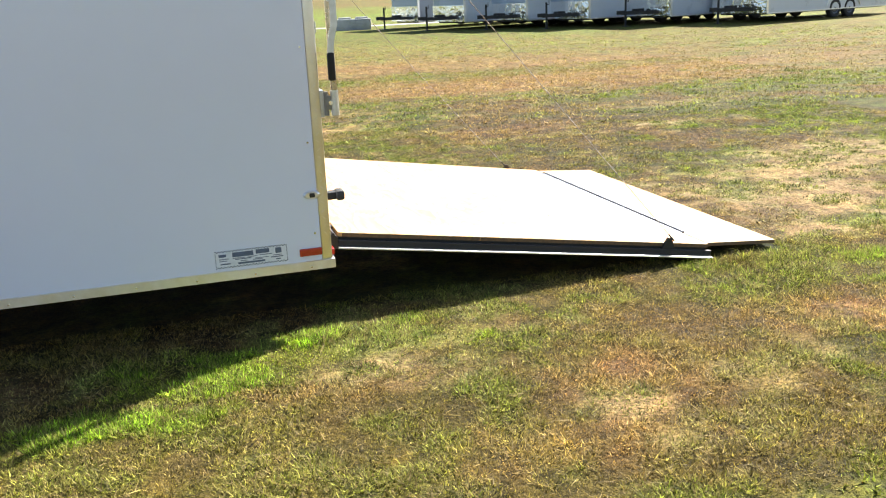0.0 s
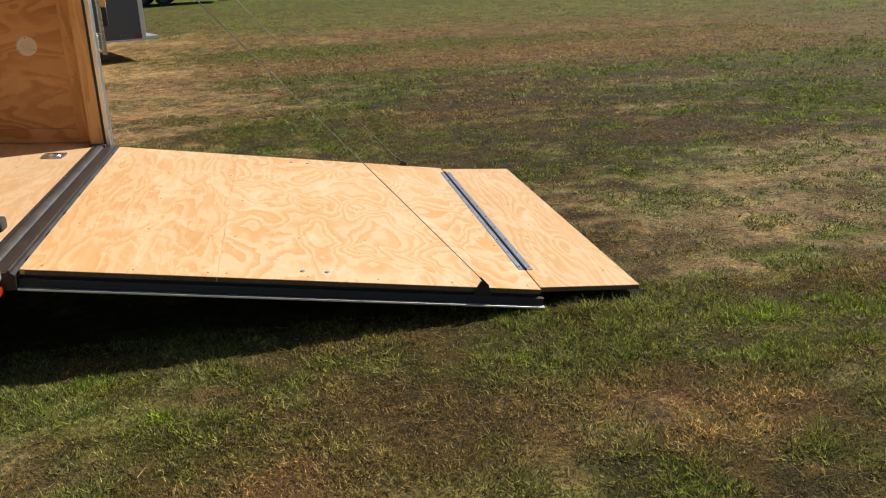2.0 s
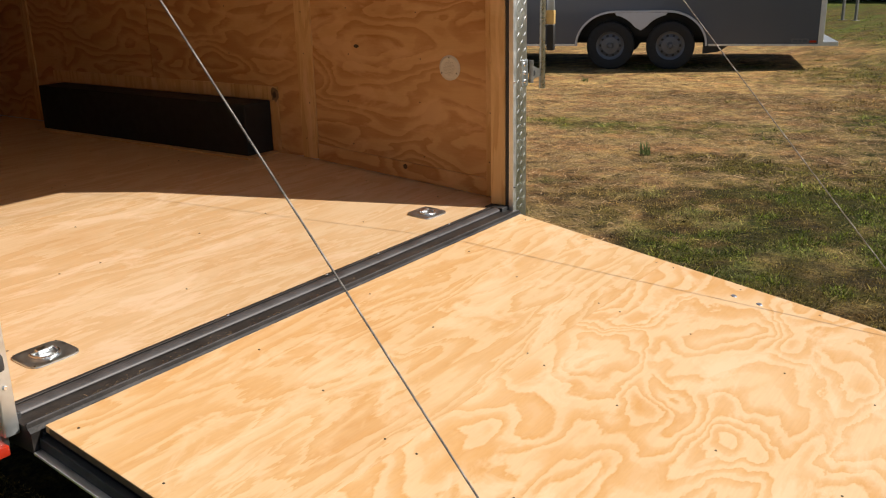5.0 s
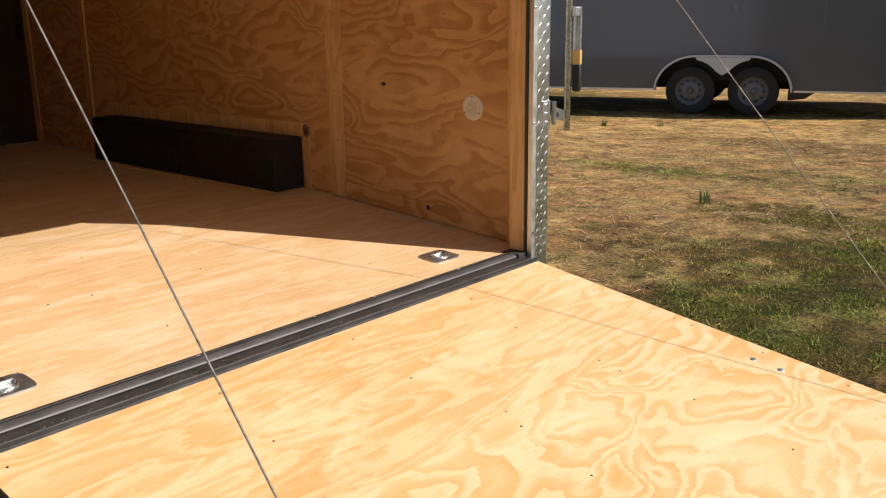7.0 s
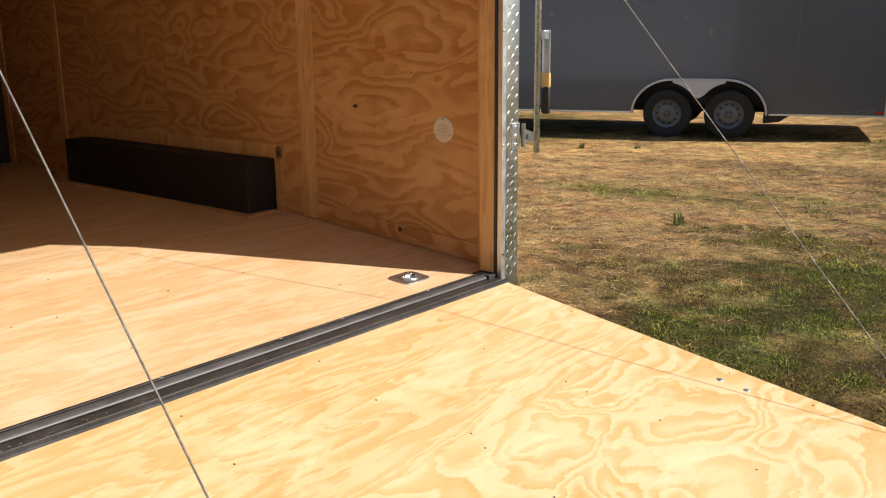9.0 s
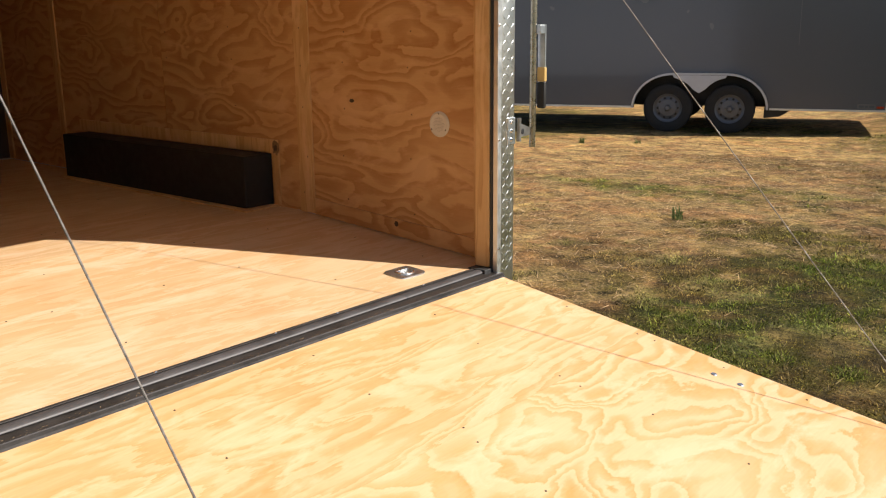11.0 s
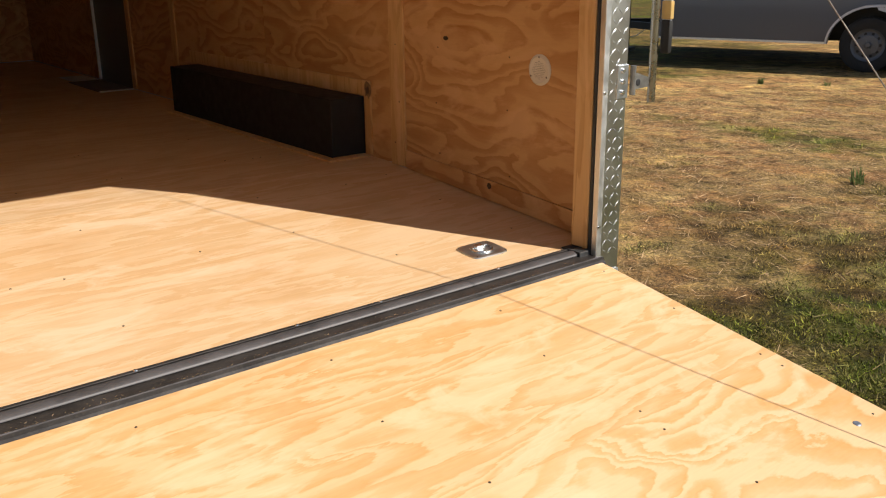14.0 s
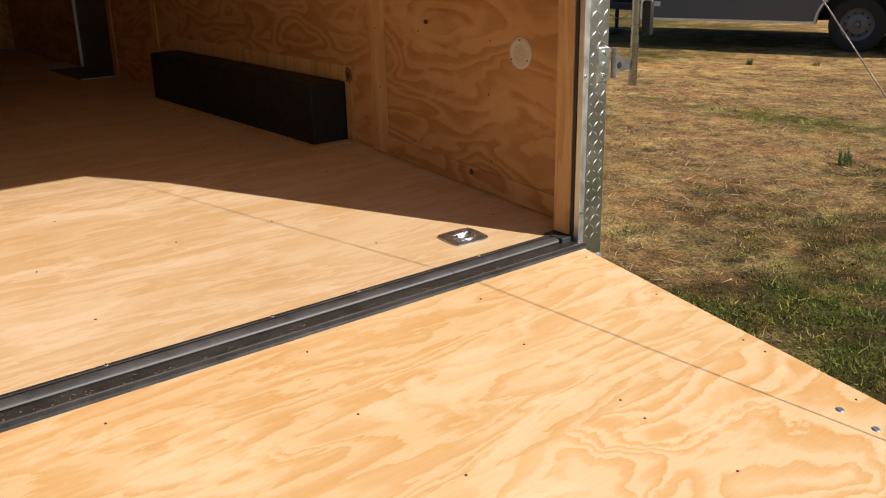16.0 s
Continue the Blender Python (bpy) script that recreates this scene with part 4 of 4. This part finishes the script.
def build_ramp():
    """The lowered ramp door: plywood sheets on a black frame, folding flap, hinge strip, brackets and cables."""
    door = part("ramp_door", box((-0.016, -1.150, -0.068), (RAMP_LEN + 0.014, 1.150, -0.060), 0.002, None, RAMP_AT), TRIM, trailer, "aluminium-skinned ramp door lowered to the grass")
    part("frame_core", box((-0.012, -1.108, -0.060), (RAMP_LEN - 0.012, 1.108, -0.020), 0, None, RAMP_AT), BLACK, door, "black steel ramp frame")
    for s in (-1, 1):
        lo, hi = sorted((s * 1.109, s * 1.132))
        part("edge_rail", box((-0.018, lo, -0.060), (RAMP_LEN + 0.01, hi, -0.030), 0.003, None, RAMP_AT), BLACK, door, "black steel edge rail")
    part("hinge_rail", box((-0.024, -1.12, -0.064), (-0.014, 1.12, -0.022), 0.003, None, RAMP_AT), BLACK, door, "black hinge rail")
    cut = 0.655
    part("plywood_sheet", box((-0.016, -RAMP_HALF, -0.019), (cut - 0.0003, RAMP_HALF, 0.0), 0.0006, None, RAMP_AT), PLY_STREAK, door, "streaky pine plywood sheet")
    part("plywood_sheet", box((cut + 0.0003, -RAMP_HALF, -0.019), (RAMP_LEN - 0.003, RAMP_HALF, 0.0), 0.0006, None, RAMP_AT), PLY_RAMP, door, "pine plywood sheet with bold wavy grain")
    for s in (-1, 1):
        for a, c in ((0.001, cut - 0.002), (cut + 0.002, RAMP_LEN - 0.004)):
            lo, hi = sorted((s * (RAMP_HALF - 0.004), s * (RAMP_HALF + 0.001)))
            part("plywood_edge", box((a, lo, -0.0188), (c, hi, -0.0025), 0, None, RAMP_AT), PLY_EDGE, door, "layered plywood edge")
    # flap
    flap_tip, flap_half = (2.287, 0.046), 1.088
    tilt = math.degrees(math.atan2(RAMP_LOW - flap_tip[1], flap_tip[0] - RAMP_END))
    flap_at = pose(RAMP_END + 0.003, 0, RAMP_LOW, 0, tilt, 0)
    flap_len = math.hypot(flap_tip[0] - RAMP_END, RAMP_LOW - flap_tip[1])
    flap = part("flap", box((0, -flap_half, -0.019), (flap_len, flap_half, 0.0), 0.0015, None, flap_at), PLY_FLAP, door, "plywood ramp flap resting on grass")
    for s in (-1, 1):
        lo, hi = sorted((s * (flap_half - 0.004), s * (flap_half + 0.001)))
        part("flap_edge", box((0.002, lo, -0.0188), (flap_len - 0.002, hi, -0.0025), 0, None, flap_at), PLY_EDGE, flap, "layered plywood edge")
    strip = part("hinge_strip", box((-0.028, -0.873, 0.0), (0.0, 0.985, 0.0025), 0.0008, None, pose(RAMP_END, 0, RAMP_LOW, 0, RAMP_TILT, 0)), HINGE, door, "blue-grey steel piano hinge")
    part("hinge_leaf", box((0.004, -0.873, 0.0), (0.030, 0.985, 0.0025), 0.0008, None, flap_at), HINGE, door, "blue-grey steel hinge leaf")
    part("hinge_pin", tube([(RAMP_END + 0.001, -0.873, RAMP_LOW + 0.004), (RAMP_END + 0.001, 0.985, RAMP_LOW + 0.004)], 0.006, 8), BLACK, door, "dark hinge barrel", smooth=True)
    for k in range(10):
        y = -0.84 + 0.2 * k
        piece("screw", bright_screw, door, pose(RAMP_END, 0, RAMP_LOW, 0, RAMP_TILT, 0) @ pose(-0.018, y, 0.0025))
        piece("screw", bright_screw, door, flap_at @ pose(0.020, y, 0.0025))
    # carriage bolts in pairs along both sides
    for y in (-1.012, 0.990):
        for x in (0.968, 1.062):
            piece("bolt", bolt_mesh, door, RAMP_AT @ pose(x, y, 0.0))
    r = random.Random(11)
    for y in (-1.07, -0.55, 0.0, 0.55, 1.07):
        for x in (0.05, 0.34, 0.62, 0.70, 0.98, 1.27, 1.56, 1.84):
            piece("screw", screw_mesh, door, RAMP_AT @ pose(x + r.uniform(-0.02, 0.02), y + r.uniform(-0.05, 0.05) * (abs(y) < 1), 0.0))
    for y, x in ((-0.9, 0.33), (0.2, 0.2), (0.9, 0.25), (-0.2, 0.2)):
        piece("screw", screw_mesh, door, flap_at @ pose(x, y, 0.0))
    for s in (-1, 1):
        lo, hi = sorted((s * 1.116, s * 1.128))
        part("cable_bracket", prism([(1.606, -0.064), (1.704, -0.064), (1.676, 0.010), (1.664, 0.026), (1.645, 0.028), (1.636, 0.010)], 1, lo, hi), BLACK, door, "black triangular cable bracket").matrix_local = RAMP_AT
        foot = RAMP_AT @ Vector((1.660, -1.147, 0.026)) if s < 0 else RAMP_AT @ Vector((1.640, 1.128, 0.022))
        top = Vector((-0.070, -1.130, 2.13)) if s < 0 else Vector((-0.091, 1.130, 2.13))
        run = top - foot
        strand = bmesh.new()
        side = run.cross(Vector((0, 1, 0))).normalized()
        for turn in range(2):
            pts = []
            for k in range(1401):
                a = k * 1.6 + math.pi * turn
                u = k / 1400
                pts.append(foot + run * u - Vector((0, 0, (0.06 if s > 0 else 0.0) * u * (1 - u))) + 0.0011 * (math.cos(a) * side + math.sin(a) * Vector((0, 1, 0))))
            tube(pts, 0.00125, 5, strand)
        cable = part("ramp_cable", strand, CABLE, trailer, "thin twisted wire cable holding the ramp", smooth=True)
        part("cable_eye", tube([foot - run.normalized() * 0.01, foot + run.normalized() * 0.035], 0.0042, 8), BLACK, cable, "crimped cable end")


def build_decal():
    y = -1.297
    decal = part("decal", box((-0.560, y - 0.0006, 0.315), (-0.266, y + 0.0015, 0.389)), DECAL, trailer, "dealer decal with a checked border")
    check = bmesh.new()
    n = 46
    for i in range(n):
        for j in range(2):
            if (i + j) % 2 == 0:
                x0 = -0.560 + 0.294 * i / n
                for z0 in (0.315 + 0.0035 * j, 0.389 - 0.0035 * (j + 1)):
                    box((x0, y - 0.0012, z0), (x0 + 0.294 / n, y - 0.0005, z0 + 0.0035), 0, check)
    for i in range(10):
        for x0 in (-0.560, -0.270):
            box((x0, y - 0.0012, 0.322 + 0.006 * i), (x0 + 0.004, y - 0.0005, 0.325 + 0.006 * i), 0, check)
    part("checked_border", check, INK, decal, "dark checked border")
    for x0, x1, z0, z1 in ((-0.490, -0.405, 0.358, 0.378), (-0.395, -0.340, 0.362, 0.380), (-0.315, -0.290, 0.355, 0.378), (-0.480, -0.415, 0.346, 0.350), (-0.470, -0.360, 0.326, 0.334), (-0.545, -0.515, 0.362, 0.374), (-0.540, -0.500, 0.330, 0.335), (-0.335, -0.285, 0.338, 0.342), (-0.545, -0.505, 0.352, 0.355), (-0.545, -0.512, 0.344, 0.347), (-0.49, -0.44, 0.352, 0.3545), (-0.43, -0.39, 0.352, 0.3545), (-0.38, -0.33, 0.354, 0.357), (-0.40, -0.345, 0.343, 0.3455), (-0.325, -0.29, 0.346, 0.349), (-0.46, -0.43, 0.338, 0.341), (-0.41, -0.37, 0.338, 0.341), (-0.315, -0.295, 0.328, 0.332)):
        part("print_bar", box((x0, y - 0.0012, z0), (x1, y - 0.0005, z1)), INK, decal)


def tyre_mesh():
    return mesh_of("tyre", lathe([(0.200, -0.085), (0.245, -0.100), (0.310, -0.098), (0.335, -0.085), (0.345, -0.06), (0.345, 0.06), (0.335, 0.085), (0.310, 0.098), (0.245, 0.100), (0.200, 0.085)], 48), TYRE, True)


def rim_mesh():
    """A steel disc rim, with a ring of oval windows, a dished centre and a hub cap; its face looks along -y."""
    b = lathe([(0.203, -0.088), (0.208, -0.084), (0.208, 0.08), (0.196, 0.08), (0.190, -0.06), (0.183, -0.075)], 40)
    n = 10
    for k in range(n):
        for r0, r1, y0, y1, lo, hi in ((0.165, 0.191, -0.045, -0.050, 0.0, 1.0), (0.118, 0.166, -0.062, -0.045, 0.0, 1.0), (0.060, 0.119, -0.066, -0.062, 0.0, 1.0)):
            for q in range(3):
                a0 = 2 * math.pi * (k + lo + (hi - lo) * q / 3) / n
                a1 = 2 * math.pi * (k + lo + (hi - lo) * (q + 1) / 3) / n
                b.faces.new([b.verts.new((r * math.cos(a), y, r * math.sin(a))) for r, y, a in ((r0, y0, a0), (r1, y1, a0), (r1, y1, a1), (r0, y0, a1))])
    join(b, lathe([(0.0005, -0.100), (0.028, -0.100), (0.036, -0.092), (0.040, -0.064), (0.061, -0.062), (0.061, -0.055), (0.0005, -0.055)], 24))
    for k in range(6):
        a = 2 * math.pi * k / 6
        join(b, lathe([(0.0005, -0.082), (0.008, -0.080), (0.010, -0.064), (0.0005, -0.064)], 8, pose(0.054 * math.cos(a), 0, 0.054 * math.sin(a))))
    bmesh.ops.remove_doubles(b, verts=b.verts, dist=0.0002)
    return mesh_of("rim", b, RIM)


TYRE_ME, RIM_ME = tyre_mesh(), rim_mesh()
HUB_ME = mesh_of("hub", lathe([(0.0005, -0.035), (0.19, -0.035), (0.19, 0.05), (0.0005, 0.05)], 24), BLACK)


HOLE_ME = mesh_of("hole", lathe([(0.0005, -0.058), (0.019, -0.058), (0.019, -0.045), (0.0005, -0.045)], 10), BLACK)


def wheel(parent, x, y, z, flip=False):
    turn = 180 if flip else 0
    tyre = piece("wheel", TYRE_ME, parent, pose(x, y, z, 0, 0, turn))
    tagged(tyre, "black trailer tyre on a silver steel rim")
    piece("rim", RIM_ME, tyre, Matrix())
    piece("hub", HUB_ME, tyre, Matrix())
    for k in range(10):
        a = 2 * math.pi * k / 10
        piece("hole", HOLE_ME, tyre, pose(0.140 * math.cos(a), 0, 0.140 * math.sin(a)))


build_shell()
build_posts()
build_lining()
build_d_rings()
build_ramp()
build_decal()
for s in (-1, 1):
    for x in (-2.96, -2.10):
        wheel(trailer, x, s * 1.155, 0.335, s > 0)


# ---- charcoal trailer parked behind ----
def build_grey_trailer():
    """Built with its near side along local x at y = 0, its tail at x = 0, then turned into place."""
    t = empty("enclosed_trailer", "charcoal grey enclosed trailer with tandem silver wheels parked on dry grass", "trailer")
    length, width, low, high = 5.80, 2.5, 0.365, 2.55
    c1, c2, hub = -2.93, -2.07, 0.345
    arch = []
    for k in range(13):
        a = math.pi - (math.pi / 2) * k / 12
        arch.append((c1 + 0.06 + 0.56 * math.cos(a), hub + 0.485 * math.sin(a)))
    for k in range(13):
        a = math.pi / 2 - (math.pi / 2) * k / 12
        arch.append((c2 - 0.06 + 0.56 * math.cos(a), hub + 0.485 * math.sin(a)))
    outline = [(-length, low), (arch[0][0], low)] + arch + [(arch[-1][0], low), (0, low), (0, high), (-length, high)]
    part("side_wall", prism(outline, 1, 0.0, 0.03), GREY_SKIN, t, "glossy charcoal aluminium side skin")
    part("side_wall", box((-length, width - 0.03, low), (0, width, high)), GREY_SKIN, t)
    for x in (-1.22, -2.44, -3.66, -4.88):
        part("seam", box((x - 0.004, -0.002, 0.85), (x + 0.004, 0.0005, high)), GREY_SKIN, t)
    part("rear_door", box((-0.03, 0.03, low), (0, width - 0.03, high)), GREY_SKIN, t, "charcoal rear ramp door, closed")
    part("nose_wall", box((-length, 0.03, low), (-length + 0.03, width - 0.03, high)), GREY_SKIN, t)
    part("roof", box((-length, 0.0, high), (0, width, high + 0.04), 0.01), TRIM, t, "aluminium roof")
    part("underbody", box((-length, 0.25, low + 0.005), (-0.03, width - 0.25, low + 0.1)), BLACK, t, "black chassis")
    part("wheel_well", box((c1 - 0.52, 0.25, low), (c2 + 0.52, 0.28, 0.85)), BLACK, t, "dark wheel well")
    for a, c in ((-length, arch[0][0] - 0.03), (arch[-1][0] + 0.03, 0.0)):
        part("bottom_rail", box((a, -0.008, low - 0.028), (c, 0.03, low), 0.003), TRIM, t, "bright aluminium bottom rail")
    for x0, lab in ((-0.07, 1), (-length, 0)):
        part("corner_post", box((x0, -0.006, low - 0.028), (x0 + 0.072, 0.05, high), 0.006), TRIM, t, "pale aluminium corner post")
    part("tail_marker", box((-0.18, -0.010, low + 0.02), (-0.09, 0.0, low + 0.05), 0.003), RED, t, "small red marker lamp")
    part("rear_step", box((0.0, 0.02, low - 0.03), (0.20, width - 0.02, low + 0.03), 0.006), TRIM, t, "aluminium rear step")
    # bright fender: outer arch band, and the skirt between the wheels
    band, b = [], bmesh.new()
    cx, cz = (c1 + c2) / 2, hub
    for x, z in arch:
        d = Vector((x - max(min(x, c2 - 0.06), c1 + 0.06), z - cz))
        d = d.normalized() if d.length else Vector((0, 1))
        band.append((Vector((x, z)) - 0.014 * d, Vector((x, z)) + 0.014 * d))
    rows = [[b.verts.new((p.x, y, p.y)) for p, y in ((i, 0.0), (i, -0.10), (o, -0.10), (o, 0.0))] for i, o in band]
    for r, s in zip(rows, rows[1:]):
        for k in range(4):
            b.faces.new((r[k], r[(k + 1) % 4], s[(k + 1) % 4], s[k]))
    b.faces.new(rows[0]), b.faces.new(rows[-1])
    fender = part("fender", b, FENDER, t, "bright aluminium tandem fender arch", smooth=True)
    top = hub + 0.468
    skirt = [(c1 + 0.06, top)] + [(c1 + 0.44 * math.cos(radians(a)), hub + 0.44 * math.sin(radians(a))) for a in range(80, 32, -6)] + [(cx, hub + 0.222)]
    skirt += [(c2 - 0.44 * math.cos(radians(a)), hub + 0.44 * math.sin(radians(a))) for a in range(38, 86, 6)] + [(c2 - 0.06, top)]
    part("fender_skirt", prism(skirt, 1, -0.096, -0.088), FENDER, fender, "bright skirt plate between the wheels")
    wheel(t, c1, 0.04, hub), wheel(t, c2, 0.04, hub)
    wheel(t, c1, width - 0.1, hub, True), wheel(t, c2, width - 0.1, hub, True)
    part("axle_bracket", prism([(c2 + 0.46, 0.36), (c2 + 0.80, 0.36), (c2 + 0.80, 0.33), (c2 + 0.68, 0.25), (c2 + 0.46, 0.22)], 1, 0.06, 0.40), BLACK, t, "black tapered bracket behind the wheel")
    tag = part("decal", box((-0.42, -0.0035, low + 0.015), (-0.19, 0.001, low + 0.075), 0), RIM, t, "small grey maker's decal")
    for k, (x0, x1) in enumerate(((-0.40, -0.34), (-0.325, -0.285), (-0.27, -0.21))):
        part("print_bar", box((x0, -0.0048, low + 0.030), (x1, -0.003, low + 0.060)), GREY_SKIN, tag)
    # drawbar, jack and safety chain at the nose
    for s in (-1, 1):
        part("drawbar", prism([(-length + 0.1, 1.25 + s * 0.85), (-length + 0.1, 1.25 + s * 0.75), (-length - 1.15, 1.25 - s * 0.02), (-length - 1.20, 1.25 + s * 0.06)], 2, 0.40, 0.50), BLACK, t, "black steel drawbar")
    part("coupler", box((-length - 1.40, 1.18, 0.42), (-length - 1.10, 1.32, 0.54), 0.02), BLACK, t, "black coupler")
    jack = part("jack", tube([(-length - 0.80, 1.25, 0.06), (-length - 0.80, 1.25, 1.0)], 0.03, 12), BLACK, t, "black tongue jack", smooth=True)
    part("jack_foot", box((-length - 0.90, 1.14, 0.02), (-length - 0.70, 1.36, 0.075), 0.006), BLACK, jack, "square jack foot")
    links = []
    for k in range(15):
        u = k / 14
        links.append((-length - 0.95 + 0.55 * u, 1.0, 0.42 - 0.66 * u * (1 - u)))
    part("safety_chain", tube(links, 0.006, 6), GALV, t, "sagging steel safety chain", smooth=True)
    part("label_plate", box((-5.59, -0.0035, 0.52), (-5.50, 0.001, 0.585)), DECAL, t, "small white label plate")
    t.matrix_basis = pose(-1.16, 11.40, -0.10, 0, 0, 20.0)
    return t


grey = build_grey_trailer()
copy_thing(grey, pose(-1.35, 34.6, -0.10, 0, 0, 2))


# ---- row of parked trailers far off ----
def build_far_trailer(skin):
    """Local x runs from the coupler (0) back along the trailer."""
    t = empty("parked_trailer", "white enclosed trailer parked in a row, its coupler on a jack", "trailer", "row of parked trailers")
    part("body", box((1.25, -1.25, 0.32), (8.6, 1.25, 2.75), 0.03), skin, t, "pale aluminium trailer body")
    part("nose_panel", box((1.235, -1.15, 0.98), (1.252, 1.15, 2.68), 0.004), FAR_BLUE, t, "blue-grey nose panel")
    part("stone_guard", box((1.225, -1.25, 0.32), (1.254, 1.25, 0.98), 0.006), FAR_GUARD, t, "bright diamond-plate stone guard")
    part("corner_cap", box((1.222, -1.262, 0.32), (1.32, -1.235, 2.72), 0.006), BRIGHT, t, "bright corner cap")
    part("bottom_rail", box((1.25, -1.262, 0.30), (8.6, -1.24, 0.34), 0.004), TRIM, t)
    for s in (-1, 1):
        part("drawbar", prism([(0.0, 0.03), (1.4, 0.75), (1.4, 0.65), (0.1, -0.03)] if s > 0 else [(0.0, -0.03), (1.4, -0.75), (1.4, -0.65), (0.1, 0.03)], 2, 0.42, 0.54), BLACK, t, "black drawbar")
    part("coupler", box((-0.22, -0.06, 0.44), (0.12, 0.06, 0.58), 0.02), BLACK, t, "black coupler")
    part("tool_box", box((0.62, -0.14, 0.50), (1.0, 0.14, 0.62), 0.02), BLACK, t, "black box on the drawbar")
    jack = part("jack", tube([(0.18, 0, 0.02), (0.18, 0, 0.98)], 0.04, 10), BLACK, t, "black tongue jack", smooth=True)
    part("jack_foot", box((0.08, -0.1, 0.0), (0.28, 0.1, 0.025), 0.004), BLACK, jack)
    part("jack_crank", tube([(0.18, 0, 0.90), (0.18, -0.16, 0.90), (0.18, -0.16, 1.05)], 0.014, 8), BLACK, jack)
    for x in (5.0, 5.86):
        wheel(t, x, -1.16, 0.345), wheel(t, x, 1.16, 0.345, True)
    b = bmesh.new()
    tube([(5.43 + 0.98 * math.cos(math.pi * k / 16), -1.27, 0.42 + 0.42 * math.sin(math.pi * k / 16)) for k in range(17)], 0.03, 6, b)
    part("fender", b, BRIGHT, t, "bright fender arch", smooth=True)
    part("underbody", box((1.3, -0.9, 0.26), (8.5, 0.9, 0.319)), BLACK, t)
    return t


first = build_far_trailer(FAR_WHITE)
first.matrix_basis = pose(18.35, 23.80, -0.10, 0, 0, 14)
for x, y in ((15.85, 26.0), (13.45, 27.8), (11.7, 29.75), (9.85, 31.85)):
    copy_thing(first, pose(x, y, -0.10, 0, 0, 14))
dark = build_far_trailer(FAR_DARK)
dark.matrix_basis = pose(8.95, 35.6, -0.10, 0, 0, 14)


def build_block(x, y, turn):
    t = empty("concrete_block", "pale grey concrete barrier block standing on grass", "barrier", "line of barrier blocks")
    part("block", box((-0.8, -0.3, 0.0), (0.8, 0.3, 0.52), 0.03), CONCRETE, t, smooth=True)
    for u in (-0.4, 0.4):
        part("lifting_pad", box((u - 0.28, -0.18, 0.52), (u + 0.28, 0.18, 0.60), 0.02), CONCRETE, t)
    t.matrix_basis = pose(x, y, -0.11, 0, 0, turn)


for x, y, turn in ((-0.2, 37.0, -8), (2.55, 36.8, -6), (5.4, 37.0, -4), (8.1, 37.6, -4)):
    build_block(x, y, turn)
def build_stand(x, y, turn):
    """A two-legged steel stand with foot plates and a cross bar."""
    t = empty("steel_stand", "dark rusty steel stand with two legs on the grass", "stand")
    for u in (-0.2, 0.2):
        leg = part("leg", box((u - 0.03, -0.03, 0.012), (u + 0.03, 0.03, 1.0), 0.006), KEEPER, t, "square steel leg")
        part("foot_plate", box((u - 0.09, -0.07, 0.0), (u + 0.09, 0.07, 0.014), 0.003), KEEPER, leg, "flat foot plate")
    part("cross_bar", box((-0.26, -0.035, 1.0), (0.26, 0.035, 1.06), 0.006), KEEPER, t, "steel cross bar")
    t.matrix_basis = pose(x, y, -0.105, 0, 0, turn)


build_stand(-3.24, 23.2, -28)
b = bmesh.new()
box((-60, 41.5, -0.16), (70, 43.5, -0.09), 0, b)
tagged(part("road", b, ROAD), "pale gravel lane across the field", "road", kind="structure")


def build_litter():
    """Chips of straw and dirt caught on the sill and ramp."""
    r = random.Random(21)
    b = bmesh.new()
    for k in range(260):
        y = r.choice([-0.95, -0.62, -0.3, 0.02, 0.24, 0.5, 0.86]) + r.gauss(0, 0.11)
        if abs(y) > 1.1:
            continue
        x = -0.058 - abs(r.gauss(0, 0.012))
        z = 0.370 + (0.366 - 0.370) * (x + 0.105) / 0.045
        u = r.choice([0.0008, 0.0012, 0.0012, 0.002, 0.004])
        box((-u, -0.0008, -0.001), (u, 0.0008, 0.0012), 0, b, pose(x, y, z, 0, 0, r.uniform(0, 180)))
    tagged(part("litter", b, CHIPS), "bits of dry straw and dirt on the ramp sill", "debris", kind="stuff")


build_litter()
